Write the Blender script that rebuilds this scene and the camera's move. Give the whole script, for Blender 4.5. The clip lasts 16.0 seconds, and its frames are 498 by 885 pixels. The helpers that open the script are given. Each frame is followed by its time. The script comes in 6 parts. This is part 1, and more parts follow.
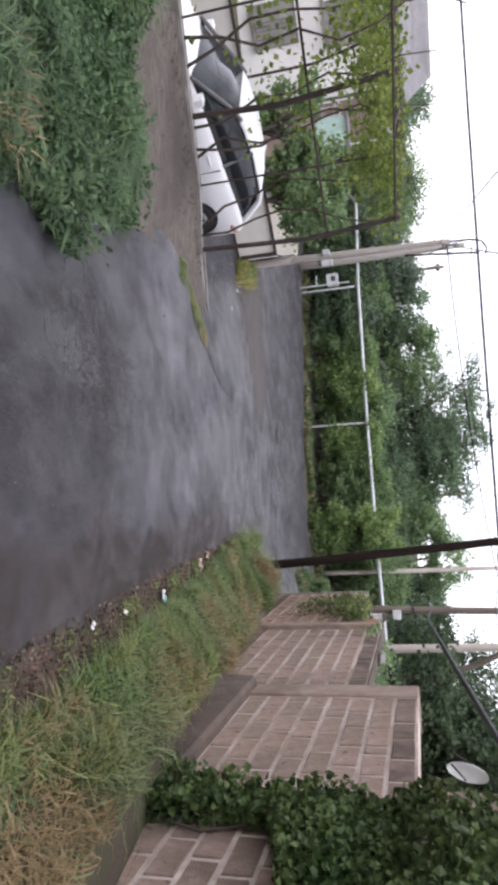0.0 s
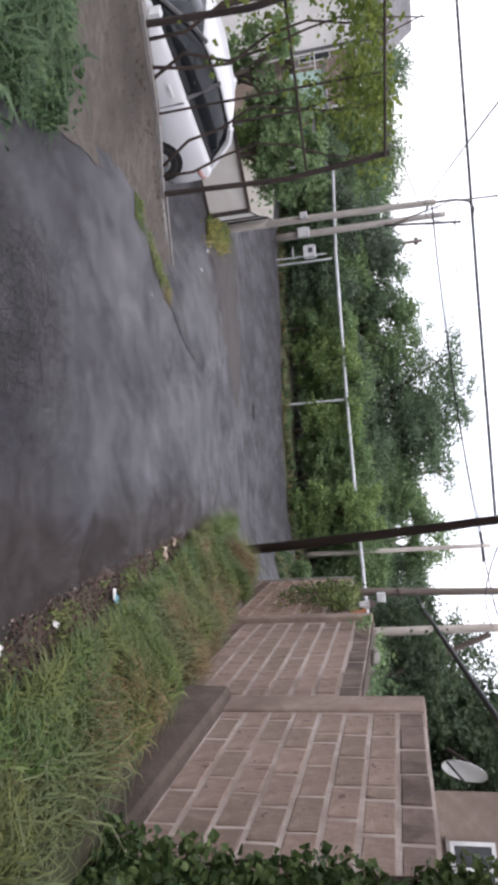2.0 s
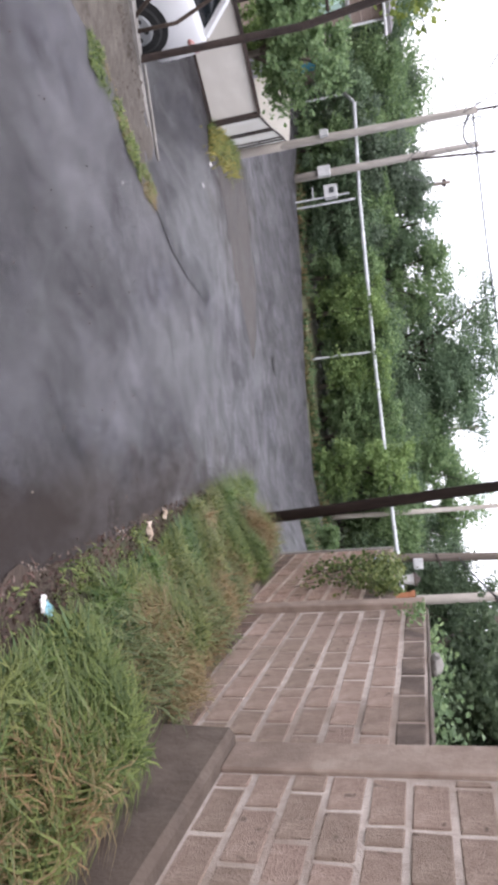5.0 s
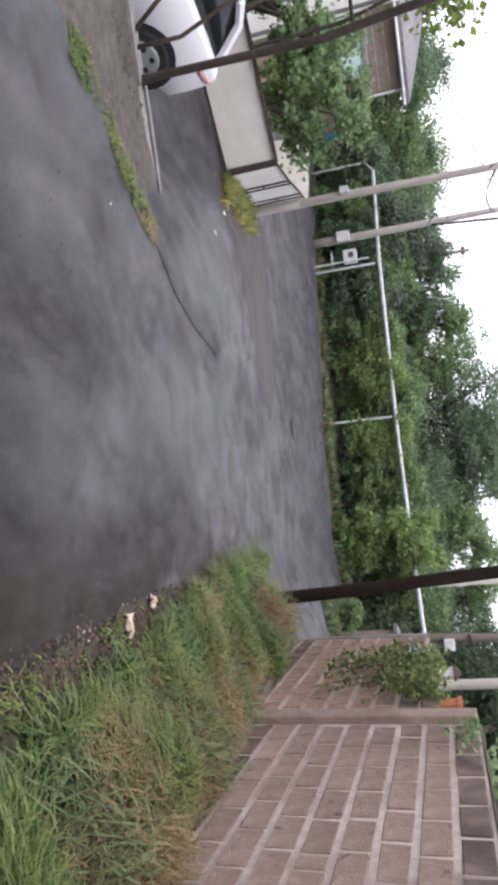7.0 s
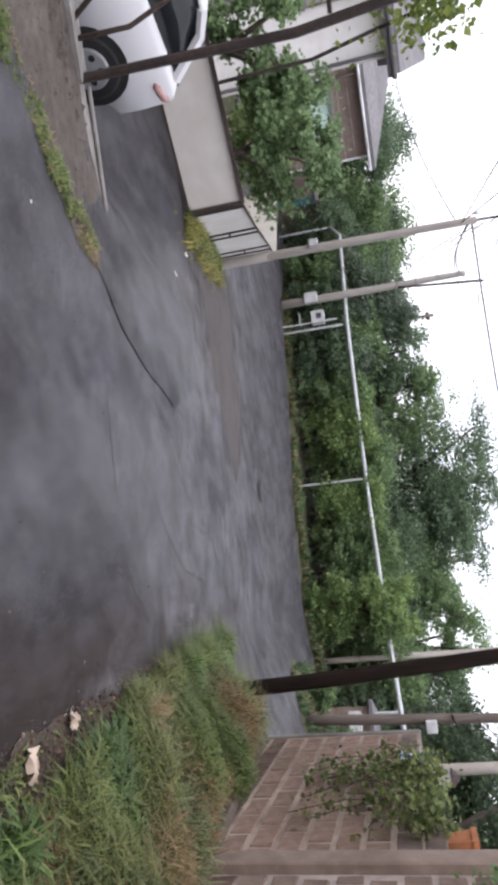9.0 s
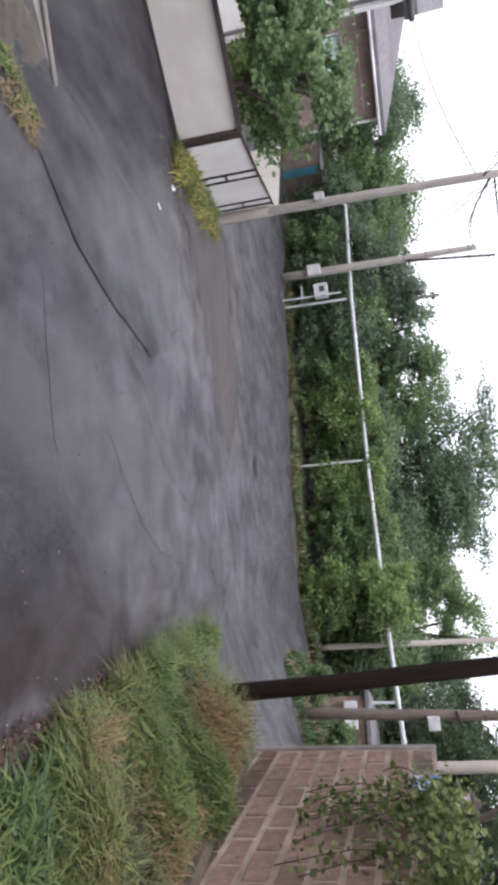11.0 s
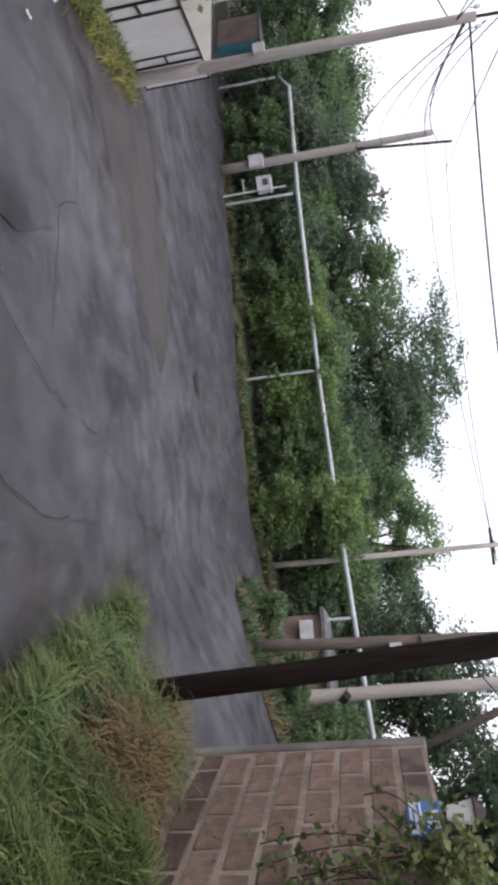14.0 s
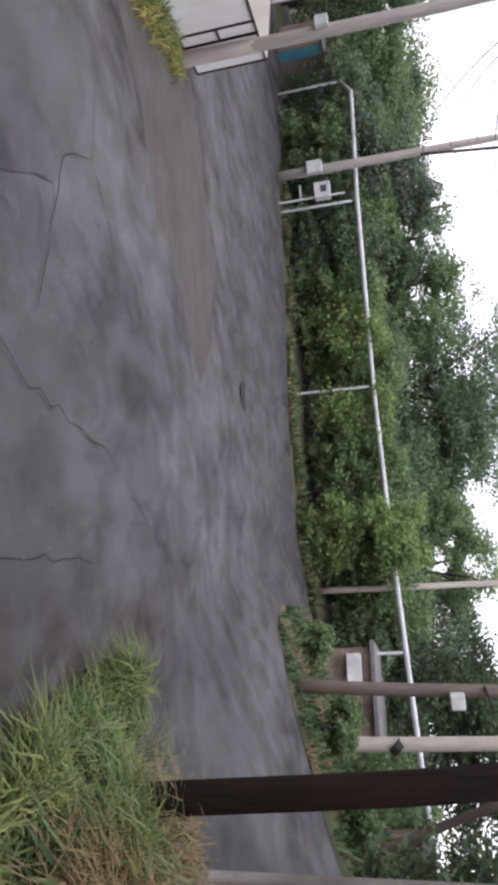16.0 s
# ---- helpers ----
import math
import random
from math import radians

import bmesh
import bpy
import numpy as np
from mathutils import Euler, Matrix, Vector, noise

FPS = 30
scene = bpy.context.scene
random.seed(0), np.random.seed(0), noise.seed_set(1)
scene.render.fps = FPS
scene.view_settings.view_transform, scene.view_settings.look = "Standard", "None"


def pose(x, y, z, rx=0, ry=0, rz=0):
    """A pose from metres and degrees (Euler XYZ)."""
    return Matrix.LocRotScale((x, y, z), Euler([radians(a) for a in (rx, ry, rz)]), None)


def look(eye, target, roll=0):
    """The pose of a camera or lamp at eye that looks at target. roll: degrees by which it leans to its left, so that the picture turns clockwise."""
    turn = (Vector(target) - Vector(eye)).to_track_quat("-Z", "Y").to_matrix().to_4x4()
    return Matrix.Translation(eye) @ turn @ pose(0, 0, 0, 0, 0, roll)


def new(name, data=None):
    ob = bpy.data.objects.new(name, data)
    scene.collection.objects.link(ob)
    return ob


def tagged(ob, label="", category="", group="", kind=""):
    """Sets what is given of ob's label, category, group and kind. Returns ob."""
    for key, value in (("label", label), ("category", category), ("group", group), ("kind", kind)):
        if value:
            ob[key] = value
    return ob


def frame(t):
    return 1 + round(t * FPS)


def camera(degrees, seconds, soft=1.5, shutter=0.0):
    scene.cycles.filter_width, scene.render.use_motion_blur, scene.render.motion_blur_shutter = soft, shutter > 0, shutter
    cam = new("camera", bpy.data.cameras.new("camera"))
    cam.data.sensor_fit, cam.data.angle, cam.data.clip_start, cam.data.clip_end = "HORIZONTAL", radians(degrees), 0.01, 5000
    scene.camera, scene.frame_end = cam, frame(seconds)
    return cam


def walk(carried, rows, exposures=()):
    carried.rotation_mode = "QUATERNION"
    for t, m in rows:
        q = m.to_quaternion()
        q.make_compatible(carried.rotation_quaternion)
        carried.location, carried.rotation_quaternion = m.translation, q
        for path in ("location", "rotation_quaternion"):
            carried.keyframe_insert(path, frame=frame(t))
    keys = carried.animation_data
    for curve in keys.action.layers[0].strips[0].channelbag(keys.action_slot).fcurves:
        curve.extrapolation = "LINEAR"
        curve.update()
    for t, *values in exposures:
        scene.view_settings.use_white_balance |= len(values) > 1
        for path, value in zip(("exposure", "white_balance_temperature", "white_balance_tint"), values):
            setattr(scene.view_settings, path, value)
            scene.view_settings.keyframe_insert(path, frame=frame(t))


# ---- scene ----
cam = camera(40.4, 16.0, soft=4.2)
PATH = [
    (0, (0.112, -0.375, 1.533), (-0.058, 1.561, 1.059), 85.8),
    (0.5, (0.181, 0.026, 1.447), (-0.015, 1.965, 0.997), 84.0),
    (1, (0.061, 0.281, 1.365), (0.026, 2.238, 0.955), 83.7),
    (1.5, (0.111, 0.545, 1.339), (0.06, 2.495, 0.894), 85.1),
    (2, (0.147, 0.764, 1.326), (0.036, 2.717, 0.911), 85.4),
    (2.5, (0.1, 1.092, 1.185), (0.219, 3.034, 0.718), 88.1),
    (3, (0.174, 1.285, 1.144), (0.274, 3.235, 0.715), 88.1),
    (3.2, (0.226, 1.394, 1.179), (0.244, 3.336, 0.699), 86.5),
    (5.3, (0.267, 2.74, 0.97), (0.256, 4.681, 0.488), 84.2),
    (5.5, (0.264, 2.747, 0.937), (0.285, 4.708, 0.541), 83.4),
    (6, (0.261, 3.098, 0.891), (0.288, 5.052, 0.466), 82.4),
    (6.5, (0.158, 3.325, 0.891), (0.091, 5.268, 0.423), 84.0),
    (7, (0.231, 3.74, 0.818), (0.025, 5.658, 0.29), 83.5),
    (7.5, (0.119, 3.942, 0.767), (-0.14, 5.874, 0.319), 84.3),
    (8, (0.117, 4.231, 0.729), (-0.1, 6.147, 0.198), 83.9),
    (8.2, (0.176, 4.363, 0.725), (0.012, 6.311, 0.301), 82.2),
    (8.3, (0.177, 4.383, 0.685), (-0.12, 6.322, 0.294), 82.3),
    (8.5, (0.164, 4.5, 0.701), (-0.052, 6.453, 0.326), 81.4),
    (9, (0.128, 4.799, 0.592), (-0.253, 6.718, 0.178), 82.4),
    (9.5, (0.131, 5.122, 0.549), (-0.237, 7.047, 0.149), 83.4),
    (9.7, (0.134, 5.205, 0.505), (-0.297, 7.116, 0.1), 83.7),
    (11.8, (0.06, 6.488, 0.386), (-0.2, 8.419, -0.062), 84.4),
    (12, (0.008, 6.571, 0.387), (-0.274, 8.492, -0.094), 84.4),
    (12.5, (0.013, 6.901, 0.325), (-0.372, 8.802, -0.164), 84.2),
    (13, (-0.089, 7.232, 0.29), (-0.228, 9.214, 0.059), 86.0),
    (13.5, (-0.143, 7.533, 0.235), (-0.209, 9.514, -0.033), 85.5),
    (14, (-0.15, 7.817, 0.196), (-0.212, 9.794, -0.102), 83.3),
    (14.5, (-0.243, 8.088, 0.168), (-0.249, 10.07, -0.094), 85.0),
    (15, (-0.232, 8.301, 0.081), (-0.342, 10.269, -0.258), 84.7),
    (15.5, (-0.064, 8.913, 0.034), (-0.022, 10.892, -0.254), 85.3),
    (16, (-0.205, 9.086, 0.034), (-0.329, 11.034, -0.404), 84.7),
]
EXPOSURES = [(0, 0.98, 6350, 18), (0.5, 1.03, 6350, 18), (1, 0.88, 6350, 18), (2, 0.78, 6350, 18), (3, 0.97, 6350, 18), (5.5, 1.30, 6350, 18), (6, 1.08, 6350, 18), (7, 1.12, 6350, 18), (8, 1.18, 6350, 18), (9, 0.90, 6350, 18), (12, 1.1, 6300, 18), (13, 1.16, 6300, 18), (13.5, 0.74, 6300, 18), (14.5, 0.54, 6300, 18), (16, 0.88, 6400, 22)]
walk(cam, [(t, look(eye, target, roll)) for t, eye, target, roll in PATH], EXPOSURES)

# ---- world and light: overcast morning ----
world = bpy.data.worlds.new("overcast_sky")
scene.world = world
world.use_nodes = True
wn, wl = world.node_tree.nodes, world.node_tree.links
wn.clear()
w_out = wn.new("ShaderNodeOutputWorld")
w_bg = wn.new("ShaderNodeBackground")
w_sky = wn.new("ShaderNodeTexSky")
w_sky.sky_type = "NISHITA"
w_sky.sun_disc = False
w_sky.sun_elevation, w_sky.sun_rotation = radians(48), radians(200)
w_co = wn.new("ShaderNodeTexCoord")
w_noise = wn.new("ShaderNodeTexNoise")
w_noise.inputs["Scale"].default_value = 2.2
w_noise.inputs["Detail"].default_value = 5
w_ramp = wn.new("ShaderNodeValToRGB")
w_ramp.color_ramp.elements[0].position, w_ramp.color_ramp.elements[0].color = 0.36, (0.86, 0.90, 0.97, 1)
w_ramp.color_ramp.elements[1].position, w_ramp.color_ramp.elements[1].color = 0.62, (1.0, 1.0, 1.0, 1)
w_mix = wn.new("ShaderNodeMixRGB")
w_mix.inputs["Fac"].default_value = 0.02
wl.new(w_co.outputs["Generated"], w_noise.inputs["Vector"])
wl.new(w_noise.outputs["Fac"], w_ramp.inputs["Fac"])
wl.new(w_ramp.outputs["Color"], w_mix.inputs["Color1"])
wl.new(w_sky.outputs["Color"], w_mix.inputs["Color2"])
wl.new(w_mix.outputs["Color"], w_bg.inputs["Color"])
w_bg.inputs["Strength"].default_value = 1.0
wl.new(w_bg.outputs["Background"], w_out.inputs["Surface"])
sun = new("sun", bpy.data.lights.new("sun", "SUN"))
sun.data.energy, sun.data.angle, sun.data.color = 0.6, radians(25), (1.0, 0.97, 0.92)
sun.matrix_world = look((0, -10, 30), (6, 8, 0))

# ---- materials ----


def material(name, c1, c2, rough=0.8, scale=6.0, c3=None, big=0.6, bump=0.15, bump_scale=40.0, metal=0.0, island=0.0, objvar=0.0, stretch=(1, 1, 1),
             rough2=None, spec=0.4, translucent=0.0):
    """Two scales of colour noise, a fine relief, and a roughness that varies."""
    m = bpy.data.materials.new(name)
    m.use_nodes = True
    n, l = m.node_tree.nodes, m.node_tree.links
    b = n["Principled BSDF"]
    co = n.new("ShaderNodeTexCoord")
    mp = n.new("ShaderNodeMapping")
    mp.inputs["Scale"].default_value = stretch
    l.new(co.outputs["Object"], mp.inputs["Vector"])

    def tex(s, d=5, r=0.6):
        t = n.new("ShaderNodeTexNoise")
        t.inputs["Scale"].default_value, t.inputs["Detail"].default_value, t.inputs["Roughness"].default_value = s, d, r
        l.new(mp.outputs["Vector"], t.inputs["Vector"])
        return t
    fine, coarse = tex(scale), tex(big, 3)
    r1 = n.new("ShaderNodeValToRGB")
    r1.color_ramp.elements[0].position, r1.color_ramp.elements[0].color = 0.3, (*c1, 1)
    r1.color_ramp.elements[1].position, r1.color_ramp.elements[1].color = 0.7, (*c2, 1)
    l.new(fine.outputs["Fac"], r1.inputs["Fac"])
    r2 = n.new("ShaderNodeMapRange")
    r2.inputs["From Min"].default_value, r2.inputs["From Max"].default_value = 0.42, 0.66
    l.new(coarse.outputs["Fac"], r2.inputs["Value"])
    mx = n.new("ShaderNodeMixRGB")
    mx.inputs["Color2"].default_value = (*(c3 or [0.7 * v for v in c1]), 1)
    l.new(r2.outputs["Result"], mx.inputs["Fac"])
    l.new(r1.outputs["Color"], mx.inputs["Color1"])
    last = mx.outputs["Color"]
    if island or objvar:
        hsv = n.new("ShaderNodeHueSaturation")
        if island:
            src = n.new("ShaderNodeNewGeometry").outputs["Random Per Island"]
        else:
            src = n.new("ShaderNodeObjectInfo").outputs["Random"]
        k = island or objvar
        mr = n.new("ShaderNodeMapRange")
        mr.inputs["To Min"].default_value, mr.inputs["To Max"].default_value = 1 - k, 1 + k
        l.new(src, mr.inputs["Value"])
        l.new(mr.outputs["Result"], hsv.inputs["Value"])
        mh = n.new("ShaderNodeMapRange")
        mh.inputs["To Min"].default_value, mh.inputs["To Max"].default_value = 0.5 + 0.035 * k, 0.5 - 0.045 * k
        l.new(src, mh.inputs["Value"])
        l.new(mh.outputs["Result"], hsv.inputs["Hue"])
        l.new(last, hsv.inputs["Color"])
        last = hsv.outputs["Color"]
    l.new(last, b.inputs["Base Color"])
    if rough2 is None:
        b.inputs["Roughness"].default_value = rough
    else:
        rr = n.new("ShaderNodeMapRange")
        rr.inputs["From Min"].default_value, rr.inputs["From Max"].default_value = 0.35, 0.65
        rr.inputs["To Min"].default_value, rr.inputs["To Max"].default_value = rough, rough2
        l.new(coarse.outputs["Fac"], rr.inputs["Value"])
        l.new(rr.outputs["Result"], b.inputs["Roughness"])
    b.inputs["Metallic"].default_value = metal
    b.inputs["Specular IOR Level"].default_value = spec
    if bump:
        bt = tex(bump_scale, 4, 0.65)
        bp = n.new("ShaderNodeBump")
        bp.inputs["Strength"].default_value, bp.inputs["Distance"].default_value = bump, 0.02
        l.new(bt.outputs["Fac"], bp.inputs["Height"])
        l.new(bp.outputs["Normal"], b.inputs["Normal"])
    if translucent:
        tr = n.new("ShaderNodeBsdfTranslucent")
        l.new(last, tr.inputs["Color"])
        ms = n.new("ShaderNodeMixShader")
        ms.inputs["Fac"].default_value = translucent
        l.new(b.outputs["BSDF"], ms.inputs[1])
        l.new(tr.outputs["BSDF"], ms.inputs[2])
        l.new(ms.outputs["Shader"], n["Material Output"].inputs["Surface"])
    return m


def overlay(m, col, amount, scale, lo, hi, seed=0.0, stretch=(1, 1, 1), detail=5, spot=None):
    """Lay a colour over a material where a world-space noise is high; spot = (x, y, along, across, angle) keeps it to one soft place."""
    n, l = m.node_tree.nodes, m.node_tree.links
    b = n["Principled BSDF"]
    geo = n.new("ShaderNodeNewGeometry")
    mp = n.new("ShaderNodeMapping")
    mp.inputs["Scale"].default_value, mp.inputs["Location"].default_value = stretch, (seed, seed * 2.3, seed * 0.7)
    l.new(geo.outputs["Position"], mp.inputs["Vector"])
    t = n.new("ShaderNodeTexNoise")
    t.inputs["Scale"].default_value, t.inputs["Detail"].default_value, t.inputs["Distortion"].default_value = scale, detail, 0.5
    l.new(mp.outputs["Vector"], t.inputs["Vector"])
    value = t.outputs["Fac"]
    if spot:
        x, y, along, across, ang = spot
        sb = n.new("ShaderNodeVectorMath")
        sb.operation = "SUBTRACT"
        sb.inputs[1].default_value = (x, y, 0)
        l.new(geo.outputs["Position"], sb.inputs[0])
        cx = n.new("ShaderNodeCombineXYZ")
        for k, d in enumerate(((math.cos(ang) / along, math.sin(ang) / along, 0), (-math.sin(ang) / across, math.cos(ang) / across, 0))):
            dt = n.new("ShaderNodeVectorMath")
            dt.operation = "DOT_PRODUCT"
            dt.inputs[1].default_value = d
            l.new(sb.outputs["Vector"], dt.inputs[0])
            l.new(dt.outputs["Value"], cx.inputs[k])
        ln = n.new("ShaderNodeVectorMath")
        ln.operation = "LENGTH"
        l.new(cx.outputs["Vector"], ln.inputs[0])
        far_off = n.new("ShaderNodeMath")
        far_off.operation = "MULTIPLY_ADD"
        far_off.inputs[1].default_value, far_off.inputs[2].default_value = -0.5, 0.5
        l.new(ln.outputs["Value"], far_off.inputs[0])
        ad = n.new("ShaderNodeMath")
        l.new(far_off.outputs["Value"], ad.inputs[0])
        l.new(value, ad.inputs[1])
        value = ad.outputs["Value"]
    r = n.new("ShaderNodeMapRange")
    r.interpolation_type = "SMOOTHSTEP"
    r.inputs["From Min"].default_value, r.inputs["From Max"].default_value, r.inputs["To Max"].default_value = lo, hi, amount
    l.new(value, r.inputs["Value"])
    mx = n.new("ShaderNodeMixRGB")
    mx.inputs["Color2"].default_value = (*col, 1)
    l.new(r.outputs["Result"], mx.inputs["Fac"])
    l.new(b.inputs["Base Color"].links[0].from_socket, mx.inputs["Color1"])
    l.new(mx.outputs["Color"], b.inputs["Base Color"])
    return r.outputs["Result"]


def asphalt(name, k, film=1.0):
    """Worn asphalt: aggregate grain, mottling, pale wear coloured with the sky's bluish sheen, broad soft stains drawn
    out along the traffic, damp patches that shine.
    """
    m = material(name, (0.032 * k, 0.0275 * k, 0.034 * k), (0.076 * k, 0.067 * k, 0.080 * k), 0.55, 42, (0.050 * k, 0.0435 * k, 0.053 * k), 0.9, 0.35, 110, spec=0.40)
    n, l = m.node_tree.nodes, m.node_tree.links
    b = n["Principled BSDF"]
    # palest layer: worn streaks, with the sky's blue sheen put into their colour
    overlay(m, (0.172 * k, 0.172 * k, 0.214 * k), 0.80, 0.62, 0.46, 0.70, 3.1, (1.2, 0.5, 1), 4)
    overlay(m, (0.028 * k, 0.024 * k, 0.028 * k), 0.8, 0.75, 0.46, 0.70, 23.3, (1, 0.55, 1), 4)
    overlay(m, (0.140 * k, 0.133 * k, 0.156 * k), 0.7, 1.5, 0.47, 0.67, 51.0, (1, 0.7, 1), 6)
    overlay(m, (0.024 * k, 0.021 * k, 0.024 * k), 0.6, 1.9, 0.49, 0.69, 63.0, (1, 0.7, 1), 6)
    overlay(m, (0.030 * k, 0.027 * k, 0.031 * k), 0.75, 5.0, 0.44, 0.62, 41.0, (1, 0.8, 1), 6)
    overlay(m, (0.110 * k, 0.105 * k, 0.112 * k), 0.6, 16.0, 0.54, 0.70, 7.0, (1, 1, 1), 4)
    overlay(m, (0.115, 0.108, 0.112), 0.55, 75.0, 0.58, 0.70, 27.0, (1, 1, 1), 2)
    overlay(m, (0.006, 0.006, 0.006), 0.8, 24.0, 0.66, 0.72, 15.0, (1, 1, 1), 2)
    edge = overlay(m, (0.026, 0.018, 0.014), 0.8, 1.8, 0.30, 0.70, 43.0, (1, 0.6, 1), 6, spot=(0.85, 6.5, 9.0, 0.55, math.pi / 2))
    mud = overlay(m, (0.024, 0.017, 0.0135), 0.85, 1.6, 0.38, 0.72, 31.0, (1, 1, 1), 6, spot=(-5.3, 17.9, 4.6, 1.7, 1.93))
    overlay(m, (0.010, 0.009, 0.009), 0.85, 3.5, 0.36, 0.60, 37.0, (1, 1, 1), 6, spot=(-0.9, 4.0, 0.85, 0.45, 1.5))
    geo = n.new("ShaderNodeNewGeometry")
    damp = []
    for scale, stretch, seed in ((0.8, (1.0, 0.4, 1), 0.0), (2.6, (1.0, 0.6, 1), 9.0)):
        mp = n.new("ShaderNodeMapping")
        mp.inputs["Scale"].default_value, mp.inputs["Location"].default_value = stretch, (seed, seed, 0)
        t = n.new("ShaderNodeTexNoise")
        t.inputs["Scale"].default_value, t.inputs["Detail"].default_value = scale, 5
        l.new(geo.outputs["Position"], mp.inputs["Vector"])
        l.new(mp.outputs["Vector"], t.inputs["Vector"])
        damp.append(t.outputs["Fac"])
    both = n.new("ShaderNodeMath")
    both.operation = "MULTIPLY_ADD"
    both.inputs[1].default_value = 0.45
    l.new(damp[1], both.inputs[0])
    l.new(damp[0], both.inputs[2])
    for socket, dry, wet in (("Roughness", 0.60, 0.40), ("Specular IOR Level", 0.12, 0.42)):
        rr = n.new("ShaderNodeMapRange")
        rr.inputs["From Min"].default_value, rr.inputs["From Max"].default_value = 0.62, 0.88
        rr.inputs["To Min"].default_value, rr.inputs["To Max"].default_value = dry, wet
        l.new(both.outputs["Value"], rr.inputs["Value"])
        l.new(rr.outputs["Result"], b.inputs[socket])
    dust = n.new("ShaderNodeTexNoise")
    dust.inputs["Scale"].default_value, dust.inputs["Detail"].default_value, dust.inputs["Roughness"].default_value = 1.5, 10, 0.72
    dust.inputs["Distortion"].default_value = 0.6
    mp = n.new("ShaderNodeMapping")
    mp.inputs["Scale"].default_value, mp.inputs["Location"].default_value = (1.0, 0.55, 1), (4.0, 17.0, 0)
    l.new(geo.outputs["Position"], mp.inputs["Vector"])
    l.new(mp.outputs["Vector"], dust.inputs["Vector"])
    rr = n.new("ShaderNodeMapRange")
    rr.inputs["From Min"].default_value, rr.inputs["From Max"].default_value = 0.40, 0.60
    rr.inputs["To Min"].default_value, rr.inputs["To Max"].default_value = 0.13 * film, 0.42 * film
    l.new(dust.outputs["Fac"], rr.inputs["Value"])
    dirty = n.new("ShaderNodeMath")
    dirty.operation = "MULTIPLY_ADD"
    dirty.inputs[1].default_value = -0.22
    soiled = n.new("ShaderNodeMath")
    l.new(mud, soiled.inputs[0])
    l.new(edge, soiled.inputs[1])
    l.new(soiled.outputs["Value"], dirty.inputs[0])
    l.new(rr.outputs["Result"], dirty.inputs[2])
    dirty.use_clamp = True
    l.new(dirty.outputs["Value"], b.inputs["Sheen Weight"])
    b.inputs["Sheen Roughness"].default_value = 0.30
    b.inputs["Sheen Tint"].default_value = (0.98, 0.94, 1.0, 1)
    return m


M_ASPHALT = asphalt("worn_asphalt", 0.31)
M_DRIVE = asphalt("driveway_asphalt", 0.20, 0.62)
M_CRACK = material("crack_tar", (0.014, 0.013, 0.013), (0.028, 0.026, 0.026), 0.9, 20, None, 1, 0.2)
M_MUD = material("gritty_mud", (0.034, 0.027, 0.024), (0.085, 0.072, 0.065), 0.8, 6, (0.030, 0.024, 0.021), 1.1, 0.7, 40, spec=0.25)
overlay(M_MUD, (0.062, 0.056, 0.056), 0.6, 1.4, 0.48, 0.62, 6.0, (1, 0.6, 1), 7)
M_MUD.node_tree.nodes["Principled BSDF"].inputs["Sheen Weight"].default_value = 0.08
M_DIRT = material("packed_dirt", (0.066, 0.054, 0.045), (0.135, 0.115, 0.098), 0.95, 9, (0.050, 0.040, 0.033), 0.8, 0.8, 50)
M_SOIL = material("verge_soil", (0.040, 0.028, 0.022), (0.085, 0.060, 0.046), 0.95, 7, (0.05, 0.055, 0.025), 0.9, 0.8, 30)
M_FIELD = material("rough_grass_ground", (0.055, 0.065, 0.03), (0.11, 0.11, 0.055), 0.95, 2.5, (0.09, 0.08, 0.05), 0.3, 0.8, 20)
M_CONC = material("weathered_concrete", (0.20, 0.185, 0.17), (0.33, 0.31, 0.29), 0.9, 7, (0.14, 0.125, 0.11), 1.1, 0.5, 40)
M_PLINTH = material("damp_cement_render", (0.072, 0.053, 0.042), (0.140, 0.108, 0.088), 0.9, 6, (0.095, 0.070, 0.055), 1.3, 0.5, 30)
M_BLOCK = material("tuff_block", (0.250, 0.176, 0.140), (0.385, 0.288, 0.235), 0.92, 16, (0.225, 0.158, 0.126), 1.9, 0.9, 70, objvar=0.13)
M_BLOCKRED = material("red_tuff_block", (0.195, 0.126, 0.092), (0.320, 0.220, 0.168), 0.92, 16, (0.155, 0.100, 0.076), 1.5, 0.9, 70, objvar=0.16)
M_CAPBLOCK = material("dark_cap_block", (0.165, 0.120, 0.096), (0.255, 0.192, 0.158), 0.92, 12, None, 1.5, 0.8, 60, objvar=0.14)
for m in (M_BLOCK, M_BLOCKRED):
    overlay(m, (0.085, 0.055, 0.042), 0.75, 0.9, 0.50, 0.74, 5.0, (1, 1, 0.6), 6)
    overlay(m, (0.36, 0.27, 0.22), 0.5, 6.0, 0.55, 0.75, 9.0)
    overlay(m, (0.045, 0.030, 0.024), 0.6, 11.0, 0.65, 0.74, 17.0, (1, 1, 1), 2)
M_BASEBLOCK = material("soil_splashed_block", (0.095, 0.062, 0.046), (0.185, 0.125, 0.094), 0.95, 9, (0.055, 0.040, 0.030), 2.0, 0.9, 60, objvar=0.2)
M_MORTAR = material("pale_mortar", (0.42, 0.345, 0.30), (0.58, 0.50, 0.45), 0.95, 14, (0.31, 0.24, 0.20), 1.4, 0.6, 60)
overlay(M_MORTAR, (0.15, 0.11, 0.086), 0.65, 1.1, 0.50, 0.70, 5.5, (1, 1, 0.7), 6)
